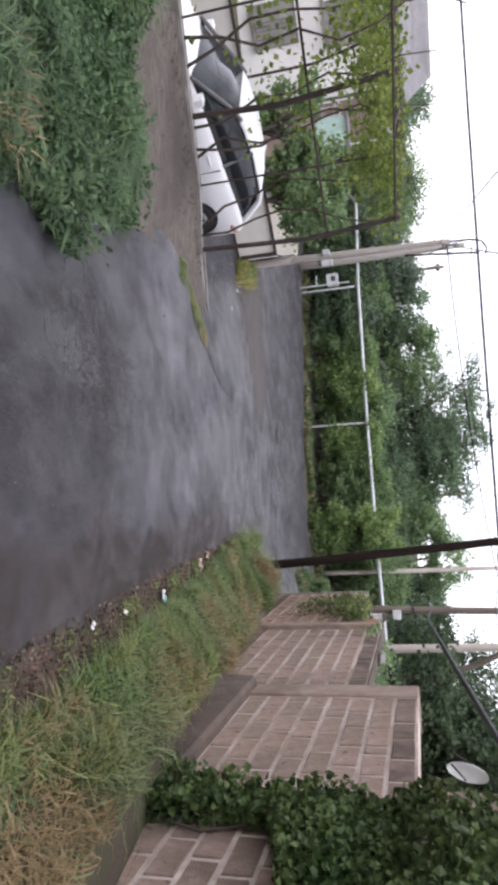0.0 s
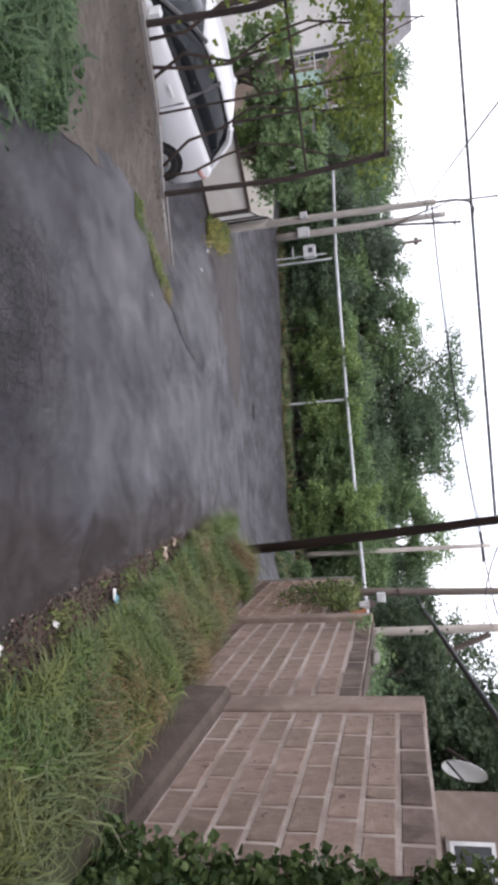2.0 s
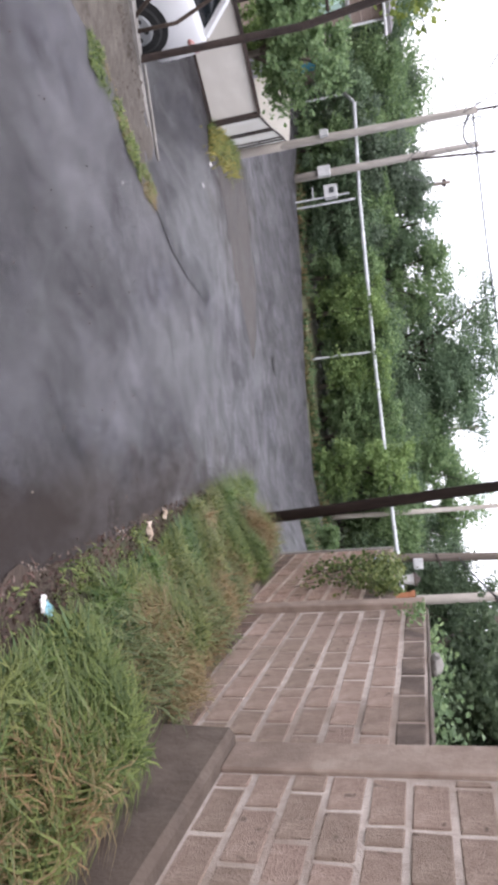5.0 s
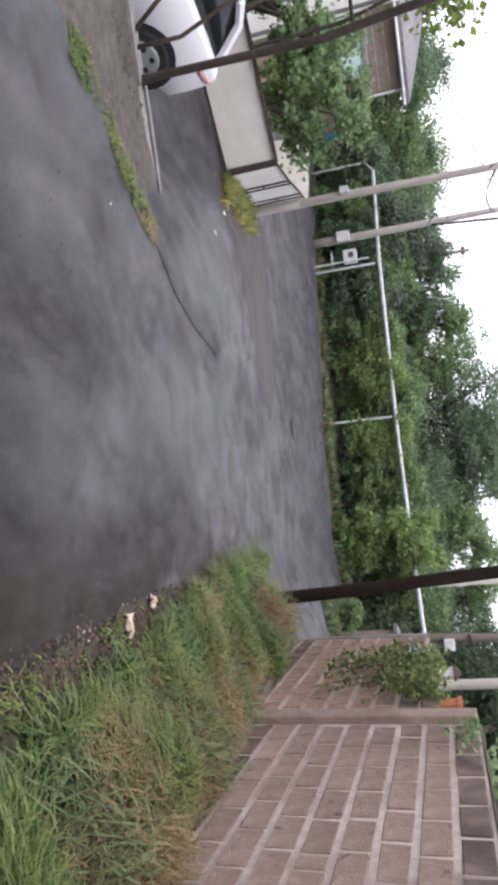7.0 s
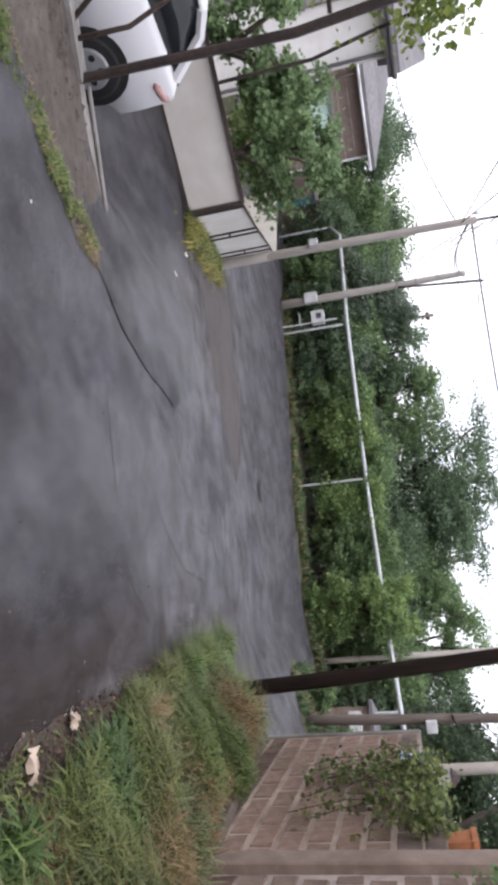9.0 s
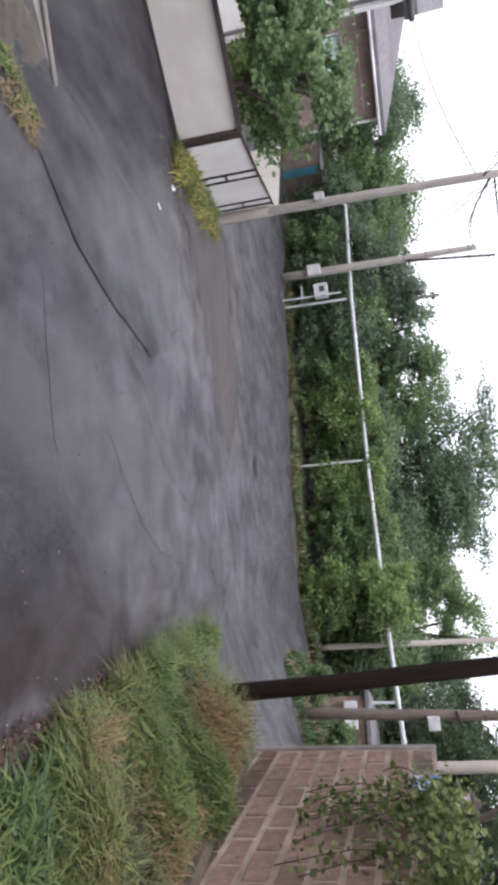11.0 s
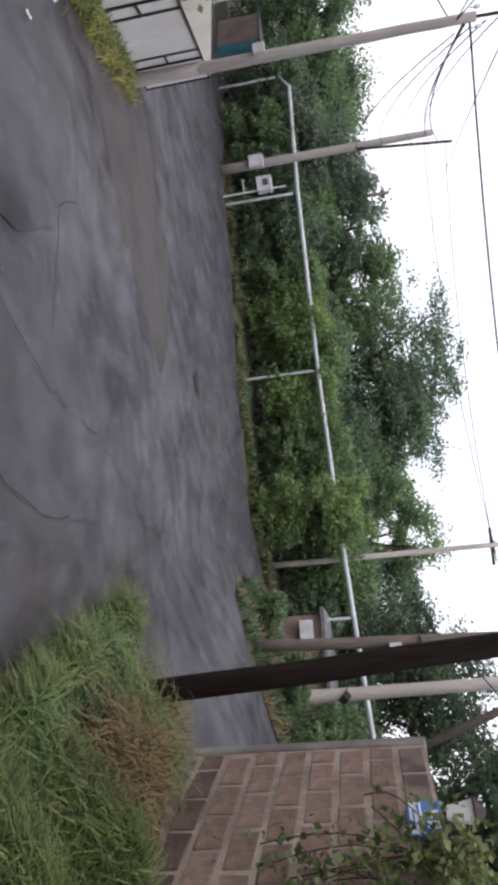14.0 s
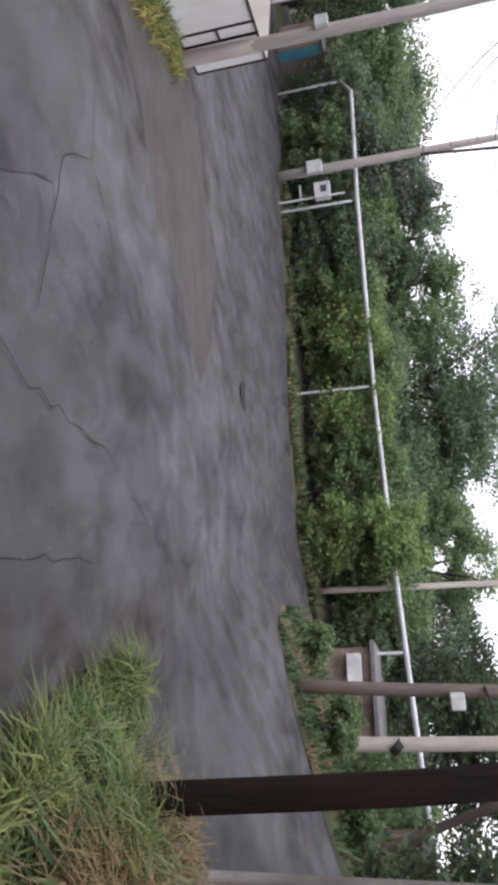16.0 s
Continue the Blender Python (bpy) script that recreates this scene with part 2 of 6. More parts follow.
M_MORTARTAN = material("tan_mortar", (0.32, 0.245, 0.195), (0.47, 0.375, 0.315), 0.95, 14, (0.26, 0.19, 0.148), 1.5, 0.6, 60)
overlay(M_MORTARTAN, (0.11, 0.078, 0.058), 0.7, 1.3, 0.50, 0.72, 2.5, (1, 1, 0.7), 6)
M_RENDER = material("smooth_render", (0.235, 0.172, 0.138), (0.33, 0.255, 0.212), 0.92, 9, (0.15, 0.108, 0.086), 1.2, 0.4, 40)
overlay(M_RENDER, (0.11, 0.078, 0.062), 0.6, 1.6, 0.50, 0.70, 4.5, (1, 1, 0.5), 6)
overlay(M_RENDER, (0.38, 0.31, 0.26), 0.45, 5.0, 0.55, 0.72, 8.0)
overlay(M_PLINTH, (0.045, 0.034, 0.028), 0.7, 1.2, 0.46, 0.66, 14.0, (1, 1, 0.6), 6)
overlay(M_CAPBLOCK, (0.060, 0.045, 0.038), 0.7, 2.4, 0.46, 0.66, 19.0, (1, 1, 1), 6)
M_DARKWOOD = material("tarred_wood", (0.008, 0.005, 0.004), (0.022, 0.014, 0.011), 0.85, 30, (0.011, 0.008, 0.006), 1.2, 0.6, 60, stretch=(1, 1, 0.08), spec=0.12)
M_GREYWOOD = material("grey_weathered_wood", (0.27, 0.245, 0.22), (0.42, 0.39, 0.36), 0.85, 25, (0.22, 0.195, 0.17), 1.2, 0.5, 60, stretch=(1, 1, 0.08))
M_BROWNWOOD = material("brown_weathered_wood", (0.115, 0.090, 0.075), (0.21, 0.175, 0.15), 0.85, 25, (0.09, 0.07, 0.058), 1.2, 0.5, 60, stretch=(1, 1, 0.08))
M_PALEPOLE = material("pale_concrete_pole", (0.42, 0.375, 0.33), (0.56, 0.51, 0.46), 0.85, 8, (0.36, 0.32, 0.28), 1.0, 0.3, 40, stretch=(1, 1, 0.3))
M_PIPE = material("silver_paint", (0.50, 0.52, 0.54), (0.64, 0.66, 0.68), 0.5, 6, (0.42, 0.43, 0.44), 1.1, 0.1, 40, metal=0.15)
M_RUST = material("rusty_steel", (0.035, 0.026, 0.023), (0.075, 0.052, 0.044), 0.75, 20, None, 1.5, 0.4, 60, metal=0.2)
M_SHEET = material("cream_painted_sheet", (0.58, 0.545, 0.495), (0.66, 0.625, 0.575), 0.5, 3, (0.55, 0.51, 0.46), 0.9, 0.06, 20)
M_WHITESHEET = material("white_painted_sheet", (0.78, 0.77, 0.74), (0.85, 0.84, 0.82), 0.5, 3, (0.72, 0.69, 0.64), 0.9, 0.06, 20)
M_BOX = material("grey_meter_box", (0.45, 0.45, 0.45), (0.58, 0.58, 0.58), 0.5, 5, None, 1, 0.05)
M_STUCCO = material("white_stucco", (0.70, 0.68, 0.66), (0.80, 0.78, 0.77), 0.9, 5, (0.62, 0.59, 0.57), 0.5, 0.3, 50)
M_TUFFWALL = material("brown_tuff_masonry", (0.235, 0.175, 0.145), (0.34, 0.27, 0.235), 0.92, 6, (0.20, 0.15, 0.125), 0.7, 0.5, 40, objvar=0.12)
M_ROOF = material("grey_slate_roof", (0.13, 0.125, 0.13), (0.22, 0.21, 0.215), 0.8, 5, (0.11, 0.105, 0.105), 0.5, 0.4, 30)
M_FASCIA = material("dark_fascia", (0.11, 0.105, 0.11), (0.17, 0.165, 0.17), 0.7, 8, None, 1, 0.2)
M_SHUTTER = material("grey_louvred_shutter", (0.25, 0.235, 0.225), (0.36, 0.34, 0.33), 0.7, 4, (0.22, 0.205, 0.20), 0.8, 0.2, 30)
M_GLASSDARK = material("dim_window_glass", (0.05, 0.055, 0.06), (0.08, 0.085, 0.09), 0.12, 2, None, 0.6, 0, spec=0.6)
M_FRAME = material("white_window_frame", (0.62, 0.62, 0.62), (0.74, 0.74, 0.74), 0.6, 5, None, 1, 0.05)
M_TURQ = material("turquoise_paint", (0.08, 0.30, 0.40), (0.12, 0.38, 0.48), 0.6, 5, None, 1, 0.1)
M_MINT = material("mint_panel", (0.42, 0.58, 0.52), (0.50, 0.66, 0.60), 0.6, 5, None, 1, 0.1)
M_BARK = material("bark", (0.055, 0.045, 0.036), (0.12, 0.10, 0.08), 0.95, 20, None, 1.5, 0.8, 40, stretch=(1, 1, 0.25))
M_VINEWOOD = material("vine_wood", (0.045, 0.032, 0.026), (0.10, 0.075, 0.06), 0.95, 25, None, 1.5, 0.6, 50)
M_WIRE = material("black_cable", (0.015, 0.015, 0.016), (0.03, 0.03, 0.032), 0.6, 10, None, 1, 0)


def foliage(name, c1, c2, c3, k=0.35, tr=0.42):
    return material(name, c1, c2, 0.55, 1.3, c3, 0.35, 0, island=k, translucent=tr, spec=0.3)


M_LEAF_DARK = foliage("dark_tree_leaves", (0.112, 0.172, 0.098), (0.200, 0.280, 0.166), (0.098, 0.150, 0.092))
M_LEAF_DEEP = foliage("deep_green_tree_leaves", (0.062, 0.096, 0.052), (0.115, 0.162, 0.088), (0.052, 0.082, 0.048))
M_LEAF_MID = foliage("green_tree_leaves", (0.150, 0.232, 0.104), (0.240, 0.340, 0.162), (0.128, 0.196, 0.096))
M_LEAF_LIGHT = foliage("fresh_shrub_leaves", (0.175, 0.262, 0.092), (0.262, 0.362, 0.142), (0.140, 0.212, 0.078))
M_LEAF_GREY = foliage("grey_green_leaves", (0.133, 0.177, 0.122), (0.189, 0.244, 0.173), (0.108, 0.149, 0.102))
M_VINE = foliage("grape_leaves", (0.115, 0.160, 0.032), (0.195, 0.245, 0.062), (0.090, 0.135, 0.030), 0.4, 0.5)
M_CREEPER = foliage("olive_creeper_leaves", (0.085, 0.125, 0.040), (0.165, 0.205, 0.078), (0.110, 0.120, 0.042), 0.5, 0.35)
M_IVY = foliage("ivy_leaves", (0.046, 0.084, 0.028), (0.105, 0.155, 0.054), (0.060, 0.078, 0.026), 0.55, 0.3)
M_GRASS = foliage("green_grass", (0.098, 0.148, 0.042), (0.178, 0.230, 0.078), (0.160, 0.168, 0.066), 0.55, 0.35)
M_GRASSTALL = foliage("pale_seeding_grass", (0.150, 0.190, 0.085), (0.215, 0.250, 0.125), (0.13, 0.16, 0.07), 0.4, 0.35)
M_GRASSRED = foliage("rusty_dry_grass", (0.225, 0.150, 0.070), (0.32, 0.225, 0.115), (0.175, 0.110, 0.052), 0.4, 0.25)
M_GRASSDRY = foliage("dry_grass", (0.225, 0.175, 0.085), (0.32, 0.26, 0.14), (0.20, 0.12, 0.06), 0.35, 0.3)
M_WEED = foliage("lush_weeds", (0.052, 0.104, 0.042), (0.098, 0.162, 0.070), (0.072, 0.116, 0.052), 0.5, 0.35)
M_WEEDDARK = foliage("deep_green_weeds", (0.045, 0.090, 0.036), (0.085, 0.142, 0.058), (0.060, 0.100, 0.050), 0.5, 0.3)
M_GRASSBLUE = foliage("blue_green_grass", (0.084, 0.148, 0.042), (0.150, 0.226, 0.074), (0.112, 0.166, 0.056), 0.45, 0.35)
M_WEEDYELLOW = foliage("yellowing_weeds", (0.26, 0.25, 0.065), (0.40, 0.36, 0.11), (0.17, 0.21, 0.05), 0.5, 0.35)

# ---- building helpers ----


def mesh_object(name, bm, mat, parent=None):
    me = bpy.data.meshes.new(name)
    bmesh.ops.recalc_face_normals(bm, faces=bm.faces)
    bm.to_mesh(me)
    bm.free()
    if mat:
        me.materials.append(mat)
    ob = new(name, me)
    if parent is not None:
        ob.parent = parent
    return ob


def part(name, bm, mat, parent, label=""):
    ob = mesh_object(name, bm, mat, parent)
    return tagged(ob, label=label) if label else ob


def thing(name, label, category, at=(0, 0, 0), rz=0.0, group="", kind=""):
    e = new(name)
    e.matrix_world = pose(*at, 0, 0, rz)
    e.empty_display_size = 0.2
    return tagged(e, label, category, group, kind)


def smooth(ob):
    for p in ob.data.polygons:
        p.use_smooth = True
    return ob


def box(bm, x0, y0, z0, x1, y1, z1, bevel=0.0):
    m = Matrix.Translation(((x0 + x1) / 2, (y0 + y1) / 2, (z0 + z1) / 2)) @ Matrix.Diagonal((abs(x1 - x0), abs(y1 - y0), abs(z1 - z0), 1))
    r = bmesh.ops.create_cube(bm, size=1, matrix=m)
    if bevel:
        es = {e for v in r["verts"] for e in v.link_edges}
        bmesh.ops.bevel(bm, geom=list(es), offset=bevel, segments=1, affect="EDGES")
    return bm


def boxes(*rows, bevel=0.0):
    bm = bmesh.new()
    for r in rows:
        box(bm, *r, bevel=bevel)
    return bm


def tube(bm, pts, radii, sides=8):
    """A swept tube through pts."""
    pts = [Vector(p) for p in pts]
    if not hasattr(radii, "__len__"):
        radii = [radii] * len(pts)
    rings = []
    for i, p in enumerate(pts):
        d = (pts[min(i + 1, len(pts) - 1)] - pts[max(i - 1, 0)]).normalized()
        a = d.orthogonal().normalized() if i == 0 else (rings_a - rings_a.dot(d) * d).normalized()
        rings_a = a
        b = d.cross(a)
        rings.append([bm.verts.new(p + radii[i] * (math.cos(2 * math.pi * k / sides) * a + math.sin(2 * math.pi * k / sides) * b)) for k in range(sides)])
    for r0, r1 in zip(rings, rings[1:]):
        for k in range(sides):
            bm.faces.new((r0[k], r0[(k + 1) % sides], r1[(k + 1) % sides], r1[k]))
    bm.faces.new(rings[0][::-1])
    bm.faces.new(rings[-1])
    return bm


def tubes(*rows, sides=8):
    bm = bmesh.new()
    for pts, r in rows:
        tube(bm, pts, r, sides)
    return bm


def raw_mesh(name, verts, faces, mat, parent=None):
    me = bpy.data.meshes.new(name)
    me.from_pydata(verts.tolist() if hasattr(verts, "tolist") else verts, [], faces.tolist() if hasattr(faces, "tolist") else faces)
    me.materials.append(mat)
    ob = new(name, me)
    if parent is not None:
        ob.parent = parent
    return ob


def leaves(name, centres, size, mat, parent=None, rng=None, lean=0.6, ratio=0.75, share=None):
    """One mesh of bent four-point leaves round the given centres."""
    rng = rng or np.random.default_rng(1)
    c = np.asarray(centres, float)
    n = len(c)
    ax = rng.normal(size=(n, 3))
    ax[:, 2] *= lean
    ax /= np.linalg.norm(ax, axis=1)[:, None]
    t = rng.normal(size=(n, 3))
    b = np.cross(ax, t)
    b /= np.linalg.norm(b, axis=1)[:, None]
    nn = np.cross(ax, b)
    s = size * rng.uniform(0.6, 1.35, (n, 1))
    p0, p2 = c - ax * s * 0.5, c + ax * s * 0.5
    fold = nn * s * 0.12
    p1, p3 = c + b * s * 0.5 * ratio + fold, c - b * s * 0.5 * ratio + fold
    v = np.stack([p0, p1, p2, p3], 1).reshape(-1, 3)
    f = np.arange(4 * n).reshape(n, 4)
    f = np.concatenate([f[:, [0, 1, 2]], f[:, [0, 2, 3]]])
    return raw_mesh(name, v, f, mat, parent)


def spray_points(rng, blobs, n, twigs=8):
    """Points in loose sprays round many twigs, that hang out of each bough (x, y, z, rx, ry, rz)."""
    b = np.repeat(np.asarray(blobs, float), twigs, axis=0)
    d = rng.normal(size=(len(b), 3))
    d /= np.linalg.norm(d, axis=1)[:, None]
    c = b[:, :3] + d * rng.uniform(0.25, 1.15, (len(b), 1)) * b[:, 3:]
    size = rng.uniform(0.6, 1.5, len(b))
    k = rng.choice(len(b), n, p=size ** 2 / (size ** 2).sum())
    g = rng.normal(size=(n, 3)) * b[k, 3:] * size[k, None] * np.array((0.26, 0.26, 0.20))
    along = np.abs(rng.normal(size=(n, 1))) * d[k] * b[k, 3:] * 0.30
    return c[k] + g + along


# ---- the lie of the land: a street that runs downhill to a crossroad ----
GROUND_Y = (-8, 0, 7.7, 13.7, 18.8, 24, 30, 36, 60)
GROUND_Z = (1.25, 0.03, -1.2, -2.0, -2.75, -3.37, -3.7, -3.8, -3.8)
TIP, POST = (-2.87, 9.4), (-3.6, 8.9)
LEDGE_D = (-0.423, -0.906)


def street(y):
    return float(np.interp(y, GROUND_Y, GROUND_Z))


def ledge_y(x):
    """The line of the ledge above the driveway."""
    if x > TIP[0]:
        return 99.0
    if x > POST[0]:
        return TIP[1] - (TIP[0] - x) * 0.685
    return POST[1] - 2.142 * (POST[0] - x)


def ease(v):
    v = min(1.0, max(0.0, v))
    return v * v * (3 - 2 * v)


def land(x, y):
    z = street(y)
    if x < TIP[0] and y < 16 and y > ledge_y(x):
        low = min(-1.93, z)
        return z + (low - z) * ease((TIP[0] - x) / 1.1)
    if x < -2.8 and y < 9.5:
        z += 0.17 * min(3.0, -x - 2.8) * ease((9.3 - y) / 1.5)
    if x > 1.5 and y > 13:  # the right-hand arm climbs away from the crossing
        z += 0.33 * min(x - 1.5, 14.0) * ease((y - 13.2) / 2.5) * (1 - 0.75 * ease((y - 25.5) / 6))
    if x > 2.3 and y < 13:
        z += 0.45 * ease((x - 2.3) / 0.5)
    if 0.9 < x < 2.4 and y < 13.4:
        z += 0.36 * ease((x - 0.98) / 0.75) * (1 - ease((y - 12.6) / 0.7))
        z += 0.16 * math.exp(-((x - 1.42) / 0.35) ** 2 - ((y - 12.0) / 0.6) ** 2)
    return z + 0.005 * noise.noise((x * 0.8, y * 0.8, 0))


def inside(poly, x, y):
    hit = False
    for (x0, y0), (x1, y1) in zip(poly, poly[1:] + poly[:1]):
        if (y0 > y) != (y1 > y) and x < (x1 - x0) * (y - y0) / (y1 - y0) + x0:
            hit = not hit
    return hit


def ragged(poly, amp, step=0.3, seed=0):
    """The outline again, with many more points that wander a little."""
    out = []
    for (x0, y0), (x1, y1) in zip(poly, poly[1:] + poly[:1]):
        n = max(1, int(math.hypot(x1 - x0, y1 - y0) / step))
        for k in range(n):
            x, y = x0 + (x1 - x0) * k / n, y0 + (y1 - y0) * k / n
            out.append((x + amp * noise.noise((x * 2.3, y * 2.3, seed)), y + amp * noise.noise((x * 2.3, y * 2.3, seed + 9.5))))
    return out


def patch(name, poly, step, lift, mat, label="", category="", parent=None):
    """A sheet that lies on the land inside an outline."""
    bm = bmesh.new()
    bm.faces.new([bm.verts.new((x, y, 0)) for x, y in poly])
    lo = [min(p[i] for p in poly) for i in (0, 1)]
    hi = [max(p[i] for p in poly) for i in (0, 1)]
    for i in (0, 1):
        c = math.floor(lo[i] / step) * step + step
        while c < hi[i]:
            co, no = [0, 0, 0], [0, 0, 0]
            co[i], no[i] = c, 1
            bmesh.ops.bisect_plane(bm, geom=list(bm.verts) + list(bm.edges) + list(bm.faces), plane_co=co, plane_no=no)
            c += step
    bmesh.ops.triangulate(bm, faces=list(bm.faces))
    for v in bm.verts:
        v.co.z = land(v.co.x, v.co.y) + lift - (0.013 if v.is_boundary and lift > 0.02 else 0)
    ob = mesh_object(name, bm, mat, parent)
    smooth(ob)
    return tagged(ob, label, category, kind="structure") if label else ob


def span(a, b, step):
    return list(np.arange(a, b, step))


gx = [-400, -150, -70, -40, -30] + span(-26, -9, 1.0) + span(-9, -2.5, 0.2) + span(-2.5, 3, 0.5) + span(3, 16, 0.7) + [20, 30, 60, 150, 400]
gy = [-400, -100, -30, -14] + span(-8, 4, 1.0) + span(4, 15, 0.25) + span(15, 44, 1.0) + [50, 60, 90, 200, 600]
gv = [(x, y, land(x, y) - 0.06) for y in gy for x in gx]
gf = [(j * len(gx) + i, j * len(gx) + i + 1, (j + 1) * len(gx) + i + 1, (j + 1) * len(gx) + i) for j in range(len(gy) - 1) for i in range(len(gx) - 1)]
tagged(smooth(raw_mesh("ground", gv, gf, M_FIELD)), "rough grassy ground of a hillside neighbourhood", "ground", kind="structure")

ROAD = [(0.95, -8), (0.92, 4), (0.9, 9), (0.8, 12.0), (1.0, 13.2), (2.0, 13.5), (6, 13.3), (40, 13), (40, 15.6), (16, 17.2), (8, 18.6), (4.8, 20.2), (3.64, 21.6), (2.8, 23.2), (2.7, 25.0), (3.2, 27.4), (5.2, 29.4), (12, 31.5), (12, 34.8), (5.5, 32.4), (1.4, 32.0), (-2.7, 32.4),
        (-7.4, 34.3), (-12.6, 35.4), (-16.5, 38.6), (-17.8, 41.5), (-20.0, 38.2), (-34, 42), (-34, 36), (-14, 25.6), (-9.2, 21.4), (-7.3, 18.9), (-5.4, 13.7), (-4.2, 12.5), (-3.2, 10.6), (-2.86, 9.42),
        (-2.6, 8.85), (-2.95, 8.1), (-3.2, 7.5), (-3.05, 6.7), (-2.8, 5.2), (-2.5, 4.2), (-2.15, 3.2), (-2.1, 2.4), (-2.3, 0), (-2.5, -8)]
patch("road", ROAD, 0.6, 0.008, M_ASPHALT, "worn wet-looking grey asphalt road with cracks and patches", "road")
DRIVE = [(-2.42, 8.86), (-1.95, 9.8), (-1.83, 10.7), (-1.78, 11.8), (-2.1, 12.7), (-2.9, 13.4), (-3.9, 13.75), (-5.2, 14.0), (-6.4, 13.2), (-10.0, 10.0), (-10.5, 4.0), (-5.75, 4.45), (-4.8, 6.5), (-3.63, 8.95)]
patch("driveway", ragged(DRIVE, 0.03, 0.25, 1), 0.2, 0.018, M_DRIVE, "dark smooth asphalt driveway below the ledge", "driveway")
MUD = [(-4.95, 14.0), (-4.5, 15.1), (-4.0, 15.5), (-3.5, 15.65), (-3.1, 16.1), (-2.7, 16.8), (-2.2, 17.4), (-1.6, 18.4), (-2.6, 19.6), (-4.1, 20.6), (-5.2, 20.2), (-6.3, 20.2), (-6.6, 19.2), (-6.25, 18.1), (-5.5, 15.9)]
patch("mud_strip", ragged(MUD, 0.28, 0.18, 6), 0.3, 0.022, M_MUD, "brown gritty mud washed over the edge of the crossroad", "mud")
DIRT = [(-2.42, 8.72), (-2.87, 9.36), (-3.58, 8.86), (-4.2, 7.5), (-5.2, 5.4), (-6.5, 2.6), (-7.5, -2), (-7.5, -8), (-2.2, -8), (-2.0, 0), (-1.75, 2.4), (-1.8, 3.2), (-2.15, 4.2), (-2.45, 5.2),
        (-2.7, 6.7), (-2.85, 7.5), (-2.55, 8.1)]
patch("dirt_strip", ragged(DIRT, 0.16, 0.2, 2), 0.3, 0.018, M_DIRT, "bare packed dirt bank beside the road", "dirt")
VERGE = [(0.80 + 0.035 * math.sin(2.1 * v) + 0.03 * math.sin(5.3 * v + 1) + 0.03 * math.sin(13.7 * v) + 0.12 * ease((v - 8) / 3), v) for v in np.arange(-8, 12.6, 0.11)] + [(1.0, 13.2), (2.05, 13.5), (2.05, -8)]
patch("verge", VERGE, 0.2, 0.015, M_SOIL, "brown soil verge under tall grass along the block wall", "verge")

# ---- block wall along the street, in three sections ----
rng = np.random.default_rng(5)
FACE = 1.97


def block_mesh(name, ly, lz, depth=0.05, seed=0):
    r = random.Random(seed)
    bm = bmesh.new()
    box(bm, 0, 0, 0, depth, ly, lz, bevel=0.007)
    for v in bm.verts:
        v.co += Vector((r.uniform(-0.004, 0.004), r.uniform(-0.004, 0.004), r.uniform(-0.004, 0.004)))
    me = bpy.data.meshes.new(name)
    bm.to_mesh(me)
    bm.free()
    return me


BLOCKS = {}


def lay_blocks(wall, face, y0, y1, z0, z1, mat, pitch_y=0.395, pitch_z=0.203, joint=0.031, seed=1, top_mat=None, stained=0):
    """Courses of blocks, a half block shifted from row to row, each a piece of its own."""
    r = random.Random(seed)
    rows = int(round((z1 - z0) / pitch_z))
    for i in range(rows):
        z = z0 + i * pitch_z
        y = y0 - pitch_y * (r.uniform(0.35, 0.65) if i % 2 else r.uniform(0.0, 0.12))
        while y < y1 - 0.03:
            length = pitch_y * r.choice((0.94, 0.97, 1.0, 1.0, 1.03, 1.06, 0.4 if r.random() < 0.2 else 1.0))
            a, b = max(y, y0), min(y + length, y1)
            y += length
            if b - a < 0.08:
                continue
            m = top_mat if (top_mat and i == rows - 1) else mat
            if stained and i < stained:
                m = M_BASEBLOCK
            key = (round(b - a, 2), m.name, r.randrange(4))
            if key not in BLOCKS:
                BLOCKS[key] = block_mesh("block", b - a - joint, pitch_z - joint, seed=len(BLOCKS))
                BLOCKS[key].materials.append(m)
            ob = new("block", BLOCKS[key])
            ob.parent = wall
            ob.location = (face - r.uniform(0.004, 0.011), a + joint / 2, z + joint / 2)


# near section on a cement plinth, with a smooth corner pier
wall_near = tagged(mesh_object("wall_near", boxes((FACE, -8, -0.17, FACE + 0.3, 6.34, 1.40)), M_MORTAR), "pinkish-brown tuff block wall on a dark cement plinth", "wall", kind="structure")
bm = bmesh.new()
prof = [(1.80, -1.6), (1.86, -0.19), (1.90, -0.165), (2.3, -0.165), (2.3, -1.6)]
v0 = [bm.verts.new((x, -8.0, z + (1.5 if z < -1 else 0))) for x, z in prof]
v1 = [bm.verts.new((x, 6.36, z)) for x, z in prof]
for k in range(5):
    bm.faces.new((v0[k], v0[(k + 1) % 5], v1[(k + 1) % 5], v1[k]))
bm.faces.new(v0)
bm.faces.new(v1[::-1])
part("plinth", bm, M_PLINTH, wall_near, "dark damp cement plinth")
part("corner_pier", boxes((FACE - 0.03, 6.06, -0.166, FACE + 0.3, 6.37, 1.41), bevel=0.01), M_RENDER, wall_near, "smooth cement corner")
